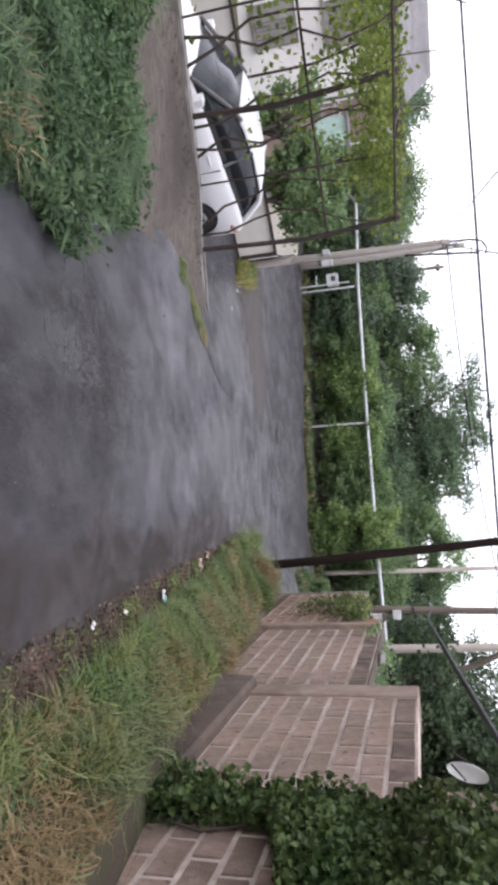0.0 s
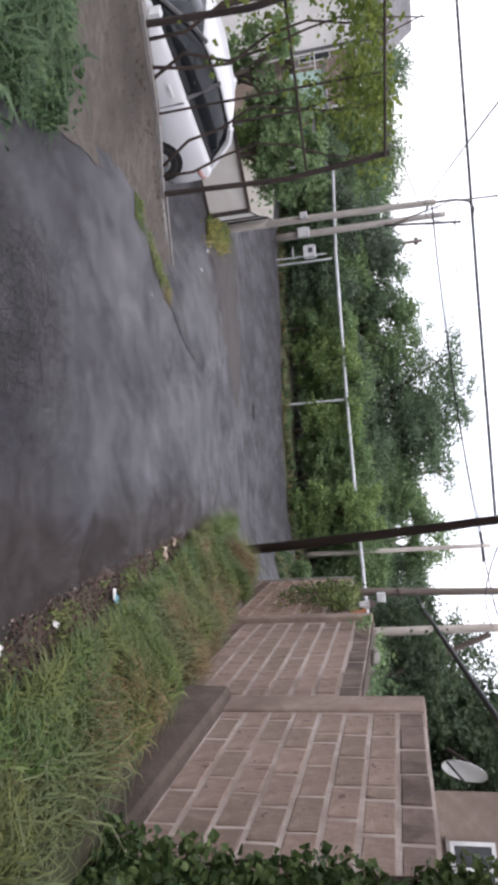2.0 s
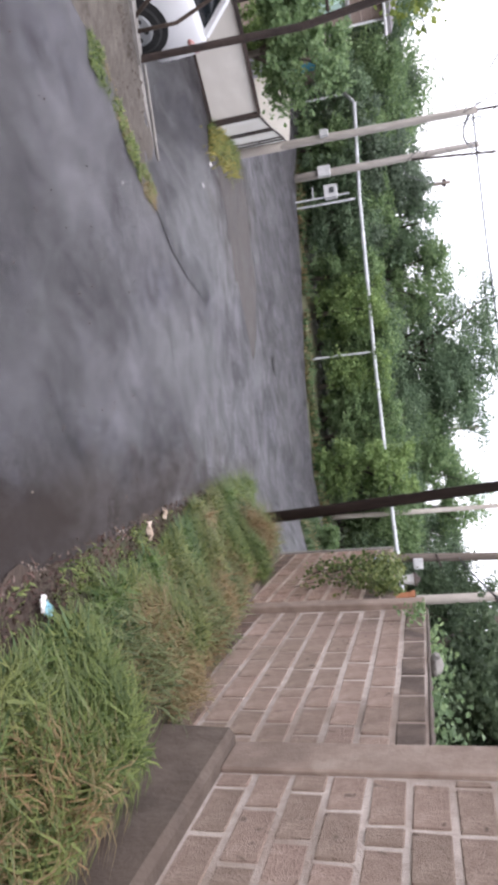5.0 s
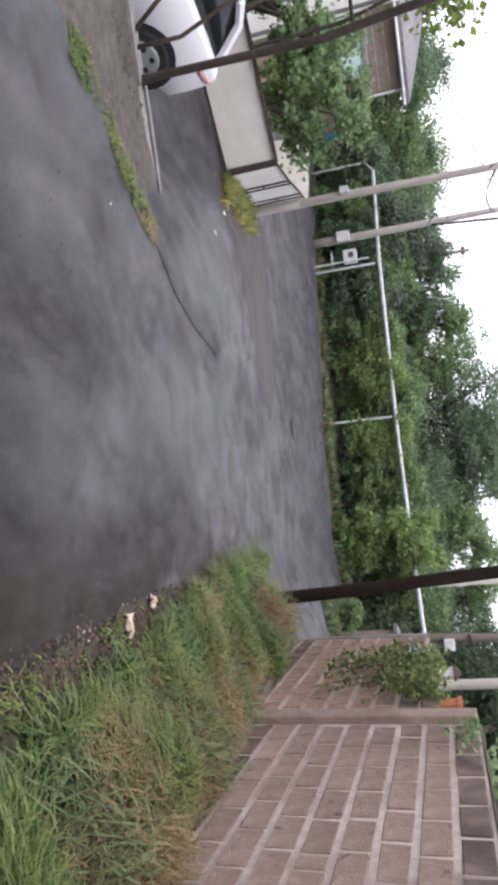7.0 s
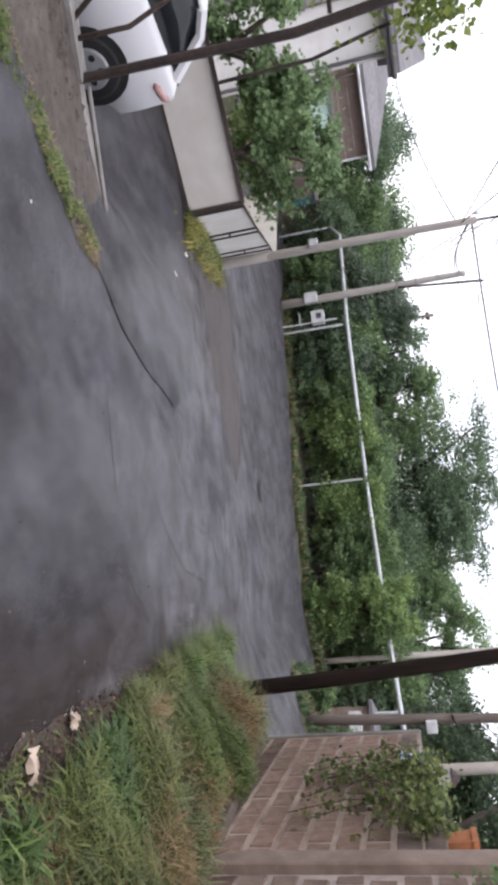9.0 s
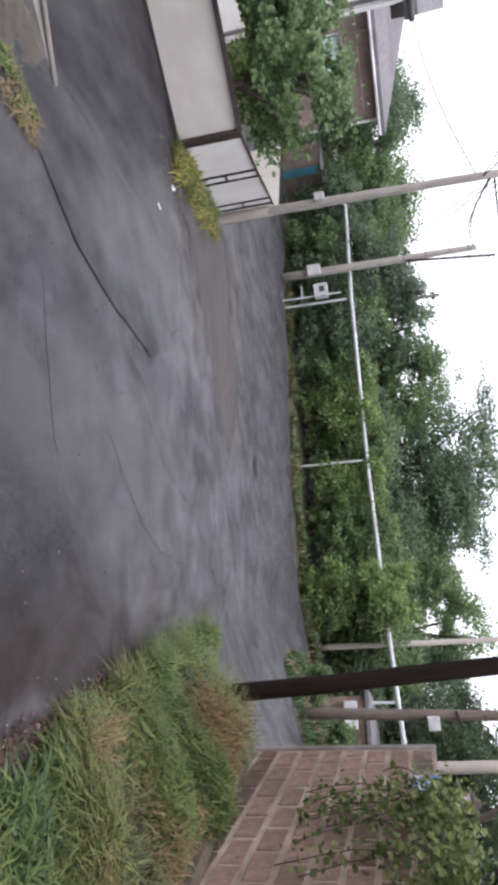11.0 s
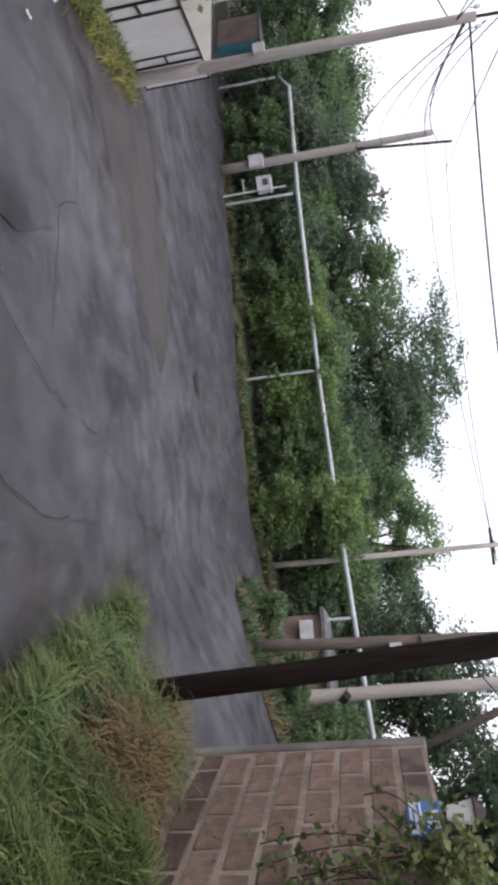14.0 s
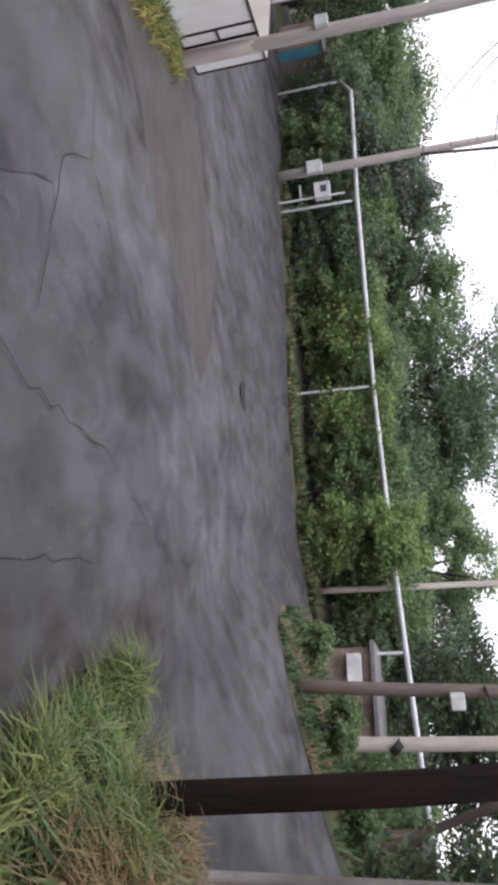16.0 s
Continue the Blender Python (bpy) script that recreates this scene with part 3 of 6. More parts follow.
# middle section
wall_mid = tagged(mesh_object("wall_mid", boxes((FACE + 0.03, 6.37, -1.6, FACE + 0.33, 9.42, 0.905)), M_MORTAR), "tuff block garden wall with a dark stained top course", "wall", kind="structure")
part("capping", boxes((FACE + 0.022, 6.372, 0.905, FACE + 0.335, 9.40, 0.925), bevel=0.006), M_PLINTH, wall_mid, "thin dark cement skin on the wall top")
part("pier", boxes((FACE - 0.04, 9.40, -1.7, FACE + 0.33, 9.60, 0.90), bevel=0.012), M_RENDER, wall_mid, "narrow rendered pier")
bm = bmesh.new()
pts = [(6.37, -0.72), (7.7, -0.76), (9.4, -0.9), (10.8, -1.05), (12.88, -1.24)]
vv = [[bm.verts.new((FACE + dx, y, z)) for dx, z in ((-0.06, -2.6), (-0.05, zt - 0.03), (-0.01, zt), (0.1, zt), (0.1, -2.6))] for y, zt in pts]
for a, b in zip(vv, vv[1:]):
    for k in range(4):
        bm.faces.new((a[k], a[k + 1], b[k + 1], b[k]))
bm.faces.new(vv[0][::-1])
bm.faces.new(vv[-1])
part("footing", bm, M_PLINTH, wall_mid, "sloping cement footing")
# far section, that turns the corner
wall_far = tagged(mesh_object("wall_far", boxes((FACE + 0.01, 9.60, -2.4, FACE + 0.31, 12.86, 0.455), (FACE + 0.31, 12.56, -2.4, 26, 12.86, 0.455)), M_MORTARTAN),
                  "tuff block wall at the street corner", "wall", kind="structure")
part("end_cap", boxes((FACE - 0.012, 12.80, -1.5, FACE + 0.33, 12.90, 0.47), bevel=0.01), M_CONC, wall_far, "pale cement edge")
# added behind the camera, never in view; overhead wires end on it
tagged(mesh_object("wall_back", boxes((-9, -9.3, -0.5, 12, -9, 4)), M_RENDER), "unseen rendered wall added across the top of the street", "wall", kind="structure")

# street sign on the far wall: blue plate, white panel, bars for its writing
sign = thing("street_sign", "small blue and white metal plate screwed to the block wall", "sign", (FACE - 0.02, 11.58, 0.26))
part("plate", boxes((-0.012, 0, 0, 0.008, 0.36, 0.20), bevel=0.003), material("sign_blue", (0.04, 0.16, 0.42), (0.06, 0.20, 0.48), 0.4, 5, None, 1, 0), sign, "blue plate")
M_SIGNW = material("sign_white", (0.74, 0.77, 0.80), (0.80, 0.82, 0.85), 0.4, 5, None, 1, 0)
part("white_panel", boxes((-0.016, 0.015, 0.015, -0.010, 0.345, 0.085)), M_SIGNW, sign)
for k, w in enumerate((0.20, 0.26)):
    part("text_bar", boxes((-0.020, 0.05, 0.03 + 0.03 * k, -0.015, 0.05 + w, 0.042 + 0.03 * k)), bpy.data.materials["sign_blue"], sign)
for k in range(2):
    part("number_bar", boxes((-0.018, 0.06 + 0.11 * k, 0.105, -0.011, 0.13 + 0.11 * k, 0.175)), M_SIGNW, sign)

# ---- poles ----


def pole(name, label, base, top, r0, r1, mat, sink=0.5):
    b, t = Vector(base), Vector(top)
    e = thing(name, label, "utility pole", base)
    d = (t - b)
    n = 10
    rr = random.Random(name)
    pts = [d * (k / n) + Vector((rr.uniform(-1, 1), rr.uniform(-1, 1), 0)) * 0.008 for k in range(n + 1)]
    pts[0] = -d.normalized() * sink
    smooth(part("shaft", tubes((pts, [r0 + (r1 - r0) * k / n for k in range(n + 1)]), sides=12), mat, e))
    return e


def insulators(e, local, along=(1, 0, 0), n=3, gap=0.35):
    a = Vector(along)
    for k in range(n):
        p = Vector(local) + a * (k - (n - 1) / 2) * gap
        part("insulator", tubes(([p, p + Vector((0, 0, 0.06)), p + Vector((0, 0, 0.08)), p + Vector((0, 0, 0.16))], [0.015, 0.015, 0.04, 0.03])), M_PIPE, e)


p_dark = pole("utility_pole", "dark tarred wooden pole at the wall's corner", (1.41, 12.45, -1.80), (1.02, 12.5, 3.6), 0.086, 0.072, M_DARKWOOD)
p_one = pole("utility_pole", "grey weathered pole at the end of the white fence", (-6.92, 18.95, -2.78), (-6.78, 18.85, 2.9), 0.108, 0.078, M_GREYWOOD)
part("steel_extension", tubes(([(0.14, -0.1, 5.5), (0.16, -0.1, 6.2), (0.24, -0.1, 6.5), (0.45, -0.1, 6.62), (0.62, -0.1, 6.58)], 0.028)), M_RUST, p_one)
part("white_base", tubes(([(0, 0, -0.2), (0.03, -0.01, 1.25)], [0.117, 0.108]), sides=12), M_PALEPOLE, p_one, "whitewashed foot")
part("meter_box", boxes((-0.08, -0.24, 2.12, 0.08, -0.12, 2.32), bevel=0.01), M_BOX, p_one, "grey meter box")
insulators(p_one, (0.15, -0.1, 5.6), (0.9, 0.3, 0), 2, 0.3)
p_two = pole("utility_pole", "leaning grey wooden pole by the pipe", (-12.38, 35.3, -3.87), (-12.4, 35.3, 4.75), 0.20, 0.13, M_GREYWOOD)
part("crossarm", tubes(([(0.2, -0.2, 5.6), (0.55, -0.2, 9.3)], 0.06)), M_RUST, p_two)
part("meter_box", boxes((-0.25, -0.40, 1.25, 0.25, -0.18, 1.85), bevel=0.02), M_BOX, p_two, "grey meter box")
insulators(p_two, (0.3, -0.2, 8.3), (1, 0, 0), 3, 0.3)
p_three = pole("utility_pole", "pale pole with a crossarm behind the trees", (4.2, 36, -3.8), (4.15, 36, 5.6), 0.13, 0.10, M_PALEPOLE)
part("crossarm", boxes((-0.75, -0.05, 8.95, 0.75, 0.05, 9.05)), M_RUST, p_three)
insulators(p_three, (0, 0, 9.05), (1, 0, 0), 4, 0.4)
p_four = pole("utility_pole", "grey wooden pole with a floodlight box", (3.78, 22.3, -2.5), (4.0, 22.3, 5.2), 0.13, 0.10, M_BROWNWOOD)
part("lamp_box", boxes((0.08, -0.32, 2.97, 0.36, -0.12, 3.23), bevel=0.02), M_FRAME, p_four, "small white box")
part("bracket", tubes(([(0, -0.1, 3.6), (0.3, -0.3, 3.7)], 0.025)), M_RUST, p_four)
p_five = pole("utility_pole", "pale concrete pole with a slanting strut", (5.53, 24, -2.2), (5.42, 24, 4.6), 0.16, 0.13, M_PALEPOLE)
part("strut", tubes(([(2.8, 0, -0.5), (0.1, 0, 6.1)], 0.10)), M_BROWNWOOD, p_five, "slanting wooden strut")
part("clamp", tubes(([(-0.06, -0.06, 1.5), (0.06, -0.06, 1.62)], 0.17)), M_RUST, p_five)

for x, zt in ((0.5, 5.3), (-18.7, 5.0)):
    p_far = pole("utility_pole", "dark distant pole standing above the tree tops", (x, 58, -3.8), (x, 58, zt), 0.16, 0.13, M_BROWNWOOD)
    part("crossarm", boxes((-0.30, -0.08, zt + 3.15, 0.30, 0.08, zt + 3.45), bevel=0.02), M_RUST, p_far)

# ---- gas pipe on posts along the crossroad ----
PIPE = [(-16.9, 37.2, -1.15), (-16.2, 36.9, -0.70), (-11.2, 35.5, -0.80), (-3.6, 36.0, -0.84), (2.3, 34.0, -0.64), (5.7, 32.2, -0.44), (9.6, 30.2, -0.2), (16, 27, 0.25)]
pipe = thing("gas_pipe", "long silver-painted overhead gas pipe on thin posts", "pipe", (-3.6, 36, -3.8))
off = Vector((-3.6, 36, -3.8))
bm = bmesh.new()
tube(bm, [Vector(p) - off for p in PIPE], 0.085, 10)
smooth(part("pipe", bm, M_PIPE, pipe))
for x, y, zt in ((-16.9, 37.2, -1.25), (-11.0, 35.5, -1.0), (-3.68, 36.0, -1.0), (5.7, 32.2, -0.55), (12.5, 28.7, -0.1)):
    part("post", tubes(([(x - off.x, y - off.y, street(y) - 0.3 - off.z), (x - off.x, y - off.y, zt - off.z)], 0.055)), M_PIPE, pipe)
for a, b in zip(PIPE[2:], PIPE[3:]):
    for k in (0.3, 0.62):
        p, q = Vector(a).lerp(Vector(b), k), Vector(a).lerp(Vector(b), k + 0.012)
        part("joint", tubes(([p - off, q - off], 0.105)), M_BOX, pipe)
meter = thing("gas_meter", "grey gas meter box on a thin stand", "meter", (-11.2, 34.6, -3.8))
part("stand", tubes(([(0.2, 0, -0.3), (0.2, 0, 2.6)], 0.04), ([(-0.35, 0, 0.9), (0.2, 0, 0.9)], 0.03)), M_PIPE, meter)
part("cabinet", boxes((-0.3, -0.2, 1.45, 0.3, 0.2, 2.05), bevel=0.02), M_BOX, meter)
part("window", boxes((-0.15, -0.212, 1.7, 0.1, -0.198, 1.92)), M_GLASSDARK, meter)

# ---- driveway ledge, rail, sheet-metal gate and fence ----
ledge = bmesh.new()
ring = []
for s in (0.0, 1.0, 2.07, 3.3, 4.6):
    x, y = POST[0] + LEDGE_D[0] * s, POST[1] + LEDGE_D[1] * s
    zt = street(y) + 0.17 * (-x - 2.8) * ease((9.3 - y) / 1.5) + 0.05
    n = Vector((-0.906, 0.423))
    ring.append([ledge.verts.new((x + n.x * a, y + n.y * a, z)) for a, z in ((-0.10, -2.6), (-0.10, zt), (0.10, zt), (0.12, -2.6))])
for a, b in zip(ring, ring[1:]):
    for k in range(3):
        ledge.faces.new((a[k], a[k + 1], b[k + 1], b[k]))
ledge.faces.new(ring[0])
ledge.faces.new(ring[-1][::-1])
tagged(mesh_object("retaining_wall", ledge, M_CONC), "low crumbling concrete retaining edge above the driveway", "wall", kind="structure")
kerb = bmesh.new()
ring = []
for k in range(6):
    f = k / 5
    x, y = POST[0] + (TIP[0] - POST[0]) * f, POST[1] + (TIP[1] - POST[1]) * f
    n = Vector((-0.56, 0.83))
    zt = street(y) + 0.05 - 0.05 * f
    ring.append([kerb.verts.new((x + n.x * a, y + n.y * a, z)) for a, z in ((-0.16, -2.4), (-0.15, zt), (0.04, zt), (0.06, -2.4))])
for a, b in zip(ring, ring[1:]):
    for k in range(3):
        kerb.faces.new((a[k], a[k + 1], b[k + 1], b[k]))
kerb.faces.new(ring[0])
kerb.faces.new(ring[-1][::-1])
tagged(mesh_object("kerb", kerb, M_CONC), "broken concrete kerb at the driveway mouth", "kerb", kind="structure")
rail = thing("edge_rail", "thin rusty steel rail along the driveway edge", "rail", (*POST, street(POST[1])))
part("rail", tubes(([(0, 0.1, 0.06), (0.38, 0.35, 0.0), (0.76, 0.58, -0.06)], 0.017)), M_CONC, rail)


def loft_bar(a, b, half, depth):
    """A bar of concrete between two points, its top at their height."""
    a, b = Vector(a), Vector(b)
    d = (b - a).normalized()
    n = Vector((-d.y, d.x, 0)).normalized() * half
    bm = bmesh.new()
    q = [[bm.verts.new(p + n * s + Vector((0, 0, h))) for s, h in ((-1, -depth - 0.4), (1, -depth - 0.4), (0.85, 0), (-0.85, 0))] for p in (a, b)]
    for k in range(4):
        bm.faces.new((q[0][k], q[0][(k + 1) % 4], q[1][(k + 1) % 4], q[1][k]))
    bm.faces.new(q[0][::-1])
    bm.faces.new(q[1])
    return bm


def sheet_panel(parent, a, b, z0a, z0b, z1a, z1b, mat, bar=0.035, mids=0, rails=(), frame_mat=None):
    """A framed sheet-metal panel between two plan points: sheet, stiles and rails."""
    a, b = Vector((*a, 0)), Vector((*b, 0))
    d = (b - a).normalized()
    n = Vector((-d.y, d.x, 0))
    o = parent.matrix_world.translation
    fm = frame_mat or M_RUST

    def P(f, h, off):
        p = a.lerp(b, f)
        lo, hi = z0a + (z0b - z0a) * f, z1a + (z1b - z1a) * f
        return Vector((p.x, p.y, lo + (hi - lo) * h)) + n * off - o
    bm = bmesh.new()
    q = [[bm.verts.new(P(f, h, s)) for f, h in ((0, 0), (1, 0), (1, 1), (0, 1))] for s in (-0.006, 0.006)]
    bm.faces.new(q[0][::-1])
    bm.faces.new(q[1])
    for k in range(4):
        bm.faces.new((q[0][k], q[0][(k + 1) % 4], q[1][(k + 1) % 4], q[1][k]))
    part("sheet", bm, mat, parent)
    for f in (0.0, 1.0) + tuple((k + 1) / (mids + 1) for k in range(mids)):
        part("stile", tubes(([P(f, -0.02, -0.02), P(f, 1.01, -0.02)], bar * 0.7), sides=4), fm, parent)
    for h in (0.0, 1.0) + tuple(rails):
        part("rail", tubes(([P(0, h, -0.022), P(1, h, -0.022)], bar * 0.7), sides=4), fm, parent)
    return P


gate_a = thing("sheet_metal_gate", "cream-painted sheet-metal gate with a dark steel frame", "gate", (-5.2, 13.7, -2.0))
sheet_panel(gate_a, (-7.55, 11.6), (-5.2, 13.7), -1.90, -1.92, -1.09, -1.09, M_SHEET, 0.06)
sheet_panel(gate_a, (-10.6, 8.9), (-7.6, 11.55), -1.95, -1.98, -1.04, -1.09, M_SHEET, 0.05)
fence_b = thing("sheet_metal_fence", "white sheet-metal fence panels in thin dark frames", "fence", (-5.25, 13.8, -2.1))
FB = []
for y in (13.8, 15.6, 16.1, 18.3, 18.8, 20.2):
    f = (y - 13.8) / 4.95
    FB.append(((-5.22 - 1.64 * f - 0.14 * ease((y - 15) / 3), y), -2.05 - 0.63 * f, -1.10 - 0.42 * f))
for i, ((a, a0, a1), (b, b0, b1)) in enumerate(zip(FB, FB[1:])):
    sheet_panel(fence_b, a, b, a0, b0, a1, b1, M_WHITESHEET, 0.028, 0, (0.5,) if i % 2 else ())
o = fence_b.matrix_world.translation
for (a, a0, a1), (b, b0, b1) in zip(FB, FB[1:]):
    part("footing", loft_bar((a[0] - o.x, a[1] - o.y, a0 - 0.05 - o.z), (b[0] - o.x, b[1] - o.y, b0 - 0.05 - o.z), 0.11, 0.22), M_DIRT, fence_b, "crumbling concrete footing")
sheet_c = thing("sheet_metal_fence", "cream sheet-metal fence running back from the white panels", "fence", (-7.5, 20.2, -2.85))
sheet_panel(sheet_c, (-7.52, 20.25), (-10.5, 22.3), -2.85, -3.0, -1.62, -1.7, M_SHEET, 0.03)

# ---- pergola with grape vine over the driveway ----
pergola = thing("pergola", "rusty steel pergola frame over the driveway", "pergola", (*POST, -1.4))
po = Vector((*POST, -1.4))


def pg(name, r, *pts, mat=M_RUST):
    return part(name, tubes(([Vector(p) - po for p in pts], r)), mat, pergola)


LP = [(POST[0] + LEDGE_D[0] * s, POST[1] + LEDGE_D[1] * s) for s in (0, 1.1, 2.1, 3.2, 4.4)]
for i, (x, y) in enumerate(LP):
    zb = land(x + 0.1, y - 0.1)
    if i in (0, 2, 4):
        pg("post", 0.036, (x, y, zb - 0.2), (x + 0.06, y + 0.03, 0.3), (x - 0.05, y, 1.55))
    else:
        pg("post", 0.014, (x, y, zb - 0.2), (x, y, 1.5))
ARCH = [(-6.55, 12.85), (-7.9, 11.6), (-9.4, 10.3)]
for x, y in ARCH:
    pg("arch_post", 0.026, (x, y, -2.1), (x, y, 0.2), (x - 0.12, y - 0.12, 1.1), (x + 0.1, y - 0.5, 1.65))
for z, f in ((1.5, 0), (0.55, 0)):
    pg("rail", 0.016, (LP[0][0], LP[0][1], z), (LP[4][0], LP[4][1], z + 0.2))
for k in range(7):
    f = k / 6
    a = Vector((*LP[0], 1.5)).lerp(Vector((*LP[4], 1.7)), f)
    b = Vector((*ARCH[0], 1.72)).lerp(Vector((*ARCH[2], 1.8)), f)
    pg("slat", 0.014, a, a.lerp(b, 0.5) + Vector((0, 0, 0.08)), b + (b - a).normalized() * 0.3)
for k in range(5):
    f = k / 4
    a = Vector((*LP[0], 1.5)).lerp(Vector((*ARCH[0], 1.72)), f)
    b = Vector((*LP[4], 1.7)).lerp(Vector((*ARCH[2], 1.8)), f)
    pg("purlin", 0.014, a, b)

# ---- small hatchback in the driveway ----
car = thing("car", "small white hatchback with dark windows parked in the driveway", "car", (-4.5 - 0.423 * 1.22 - 0.906 * 0.80, 9.8 - 0.906 * 1.22 + 0.423 * 0.80, -1.93), -25)
M_CARPAINT = material("white_car_paint", (0.72, 0.72, 0.73), (0.78, 0.78, 0.79), 0.28, 2, (0.70, 0.70, 0.71), 0.6, 0, spec=0.5)
M_CARGLASS = material("tinted_car_glass", (0.018, 0.022, 0.026), (0.035, 0.04, 0.045), 0.08, 1, None, 1, 0, spec=0.4)
M_RUBBER = material("black_rubber", (0.014, 0.014, 0.014), (0.03, 0.03, 0.03), 0.8, 20, None, 2, 0.2)
M_RIM = material("alloy", (0.42, 0.43, 0.44), (0.55, 0.56, 0.57), 0.35, 8, None, 2, 0, metal=0.6)
M_TAIL = material("red_lamp_lens", (0.32, 0.07, 0.06), (0.44, 0.20, 0.18), 0.2, 10, (0.55, 0.36, 0.34), 6, 0)


def loft(sections):
    bm = bmesh.new()
    rings = [[bm.verts.new(p) for p in s] for s in sections]
    n = len(rings[0])
    for a, b in zip(rings, rings[1:]):
        for k in range(n):
            bm.faces.new((a[k], a[(k + 1) % n], b[(k + 1) % n], b[k]))
    bm.faces.new(rings[0][::-1])
    bm.faces.new(rings[-1])
    return bm


def car_ring(y, w, zb, zm, zt, crown):
    half = [(0.80 * w, zb), (0.97 * w, zb + 0.08), (w, zm), (0.97 * w, zt - 0.05), (0.90 * w, zt), (0.45 * w, zt + crown)]
    return [(x, y, z) for x, z in half] + [(-x, y, z) for x, z in half[::-1]]


ST = [(-1.92, 0.56, 0.28, 0.45, 0.62, 0.01), (-1.82, 0.72, 0.20, 0.48, 0.70, 0.03), (-1.5, 0.79, 0.18, 0.52, 0.80, 0.05), (-1.0, 0.81, 0.18, 0.55, 0.90, 0.05), (-0.75, 0.815, 0.18, 0.56, 0.94, 0.04),
      (0.0, 0.82, 0.18, 0.56, 0.955, 0.02), (0.8, 0.82, 0.18, 0.57, 0.97, 0.02), (1.3, 0.81, 0.20, 0.58, 0.98, 0.02), (1.62, 0.78, 0.24, 0.60, 0.97, 0.02), (1.74, 0.72, 0.28, 0.58, 0.90, 0.01), (1.78, 0.64, 0.32, 0.55, 0.78, 0.0)]
smooth(part("body", loft([car_ring(*s) for s in ST]), M_CARPAINT, car, "glossy white body"))
GH = [(-1.0, 0.70, 0.93, 0.94), (-0.45, 0.69, 0.95, 1.26), (-0.15, 0.685, 0.95, 1.39), (0.5, 0.685, 0.96, 1.42), (1.1, 0.67, 0.97, 1.38), (1.45, 0.64, 0.97, 1.22), (1.66, 0.60, 0.96, 1.00)]
smooth(part("glasshouse", loft([[(w * 1.03, y, z0), (w * 0.97, y, z0 + 0.5 * (z1 - z0)), (w * 0.80, y, z1), (-w * 0.80, y, z1), (-w * 0.97, y, z0 + 0.5 * (z1 - z0)), (-w * 1.03, y, z0)] for y, w, z0, z1 in GH]),
            M_CARGLASS, car, "dark tinted glass"))
smooth(part("roof", loft([[(w * 0.84, y, z - 0.02), (w * 0.80, y, z + 0.015), (0, y, z + 0.04), (-w * 0.80, y, z + 0.015), (-w * 0.84, y, z - 0.02), (0, y, z - 0.01)] for y, w, z in
                          ((-0.22, 0.685, 1.36), (0.0, 0.685, 1.40), (0.5, 0.685, 1.42), (1.1, 0.67, 1.38), (1.38, 0.645, 1.27))]), M_CARPAINT, car))
for sx in (1, -1):
    for pts, r in (([(0.72, -1.02, 0.93), (0.585, -0.42, 1.28), (0.56, -0.16, 1.39)], 0.03), ([(0.715, 0.42, 0.95), (0.56, 0.40, 1.42)], 0.03), ([(0.66, 1.58, 0.97), (0.56, 1.30, 1.30), (0.545, 1.1, 1.38)], 0.05)):
        part("pillar", tubes(([(sx * x, y, z) for x, y, z in pts], r), sides=6), M_CARPAINT if r > 0.04 else M_FASCIA, car)
    mirror = part("mirror", loft([[(sx * (0.80 + a), -0.78 + b, 0.98 + c) for b, c in ((-0.05, -0.06), (0.05, -0.06), (0.05, 0.06), (-0.05, 0.06))] for a in (0, 0.16)]), M_CARPAINT, car)
    smooth(part("tail_lamp", tubes(([(sx * 0.765, 1.50, 0.80), (sx * 0.765, 1.53, 0.805), (sx * 0.745, 1.60, 0.82), (sx * 0.715, 1.68, 0.835), (sx * 0.67, 1.72, 0.84), (sx * 0.66, 1.73, 0.84)], [0.01, 0.035, 0.048, 0.046, 0.034, 0.008]), sides=10), M_TAIL, car, "red tail lamp"))
    part("door_handle", boxes((sx * 0.81, 0.12, 0.80, sx * 0.845, 0.30, 0.835), bevel=0.008), M_CARPAINT, car)
    part("door_seam", boxes((sx * 0.80, 0.41, 0.30, sx * 0.8225, 0.418, 0.93)), M_FASCIA, car)
    part("sill_trim", boxes((sx * 0.80, -0.85, 0.18, sx * 0.823, 0.88, 0.24)), M_FASCIA, car)
    for y in (-1.2, 1.22):
        part("arch_liner", tubes(([(sx * 0.60, y, 0.30), (sx * 0.8235, y, 0.30)], 0.345), sides=24), M_RUBBER, car, "black wheel arch")
        wheel = part("wheel", tubes(([(sx * 0.66, y, 0.29), (sx * 0.68, y, 0.29), (sx * 0.82, y, 0.29), (sx * 0.84, y, 0.29)], [0.27, 0.29, 0.29, 0.26]), sides=28), M_RUBBER, car)
        part("rim", tubes(([(sx * 0.80, y, 0.29), (sx * 0.845, y, 0.29), (sx * 0.852, y, 0.29)], [0.19, 0.185, 0.165]), sides=24), M_RIM, wheel)
        for k in range(5):
            a = 2 * math.pi * k / 5
            part("hole", tubes(([(sx * 0.846, y + 0.11 * math.cos(a), 0.29 + 0.11 * math.sin(a)), (sx * 0.856, y + 0.11 * math.cos(a), 0.29 + 0.11 * math.sin(a))], 0.032), sides=8), M_RUBBER, wheel)
part("number_plate", boxes((-0.26, 1.77, 0.58, 0.26, 1.79, 0.69)), M_FRAME, car)
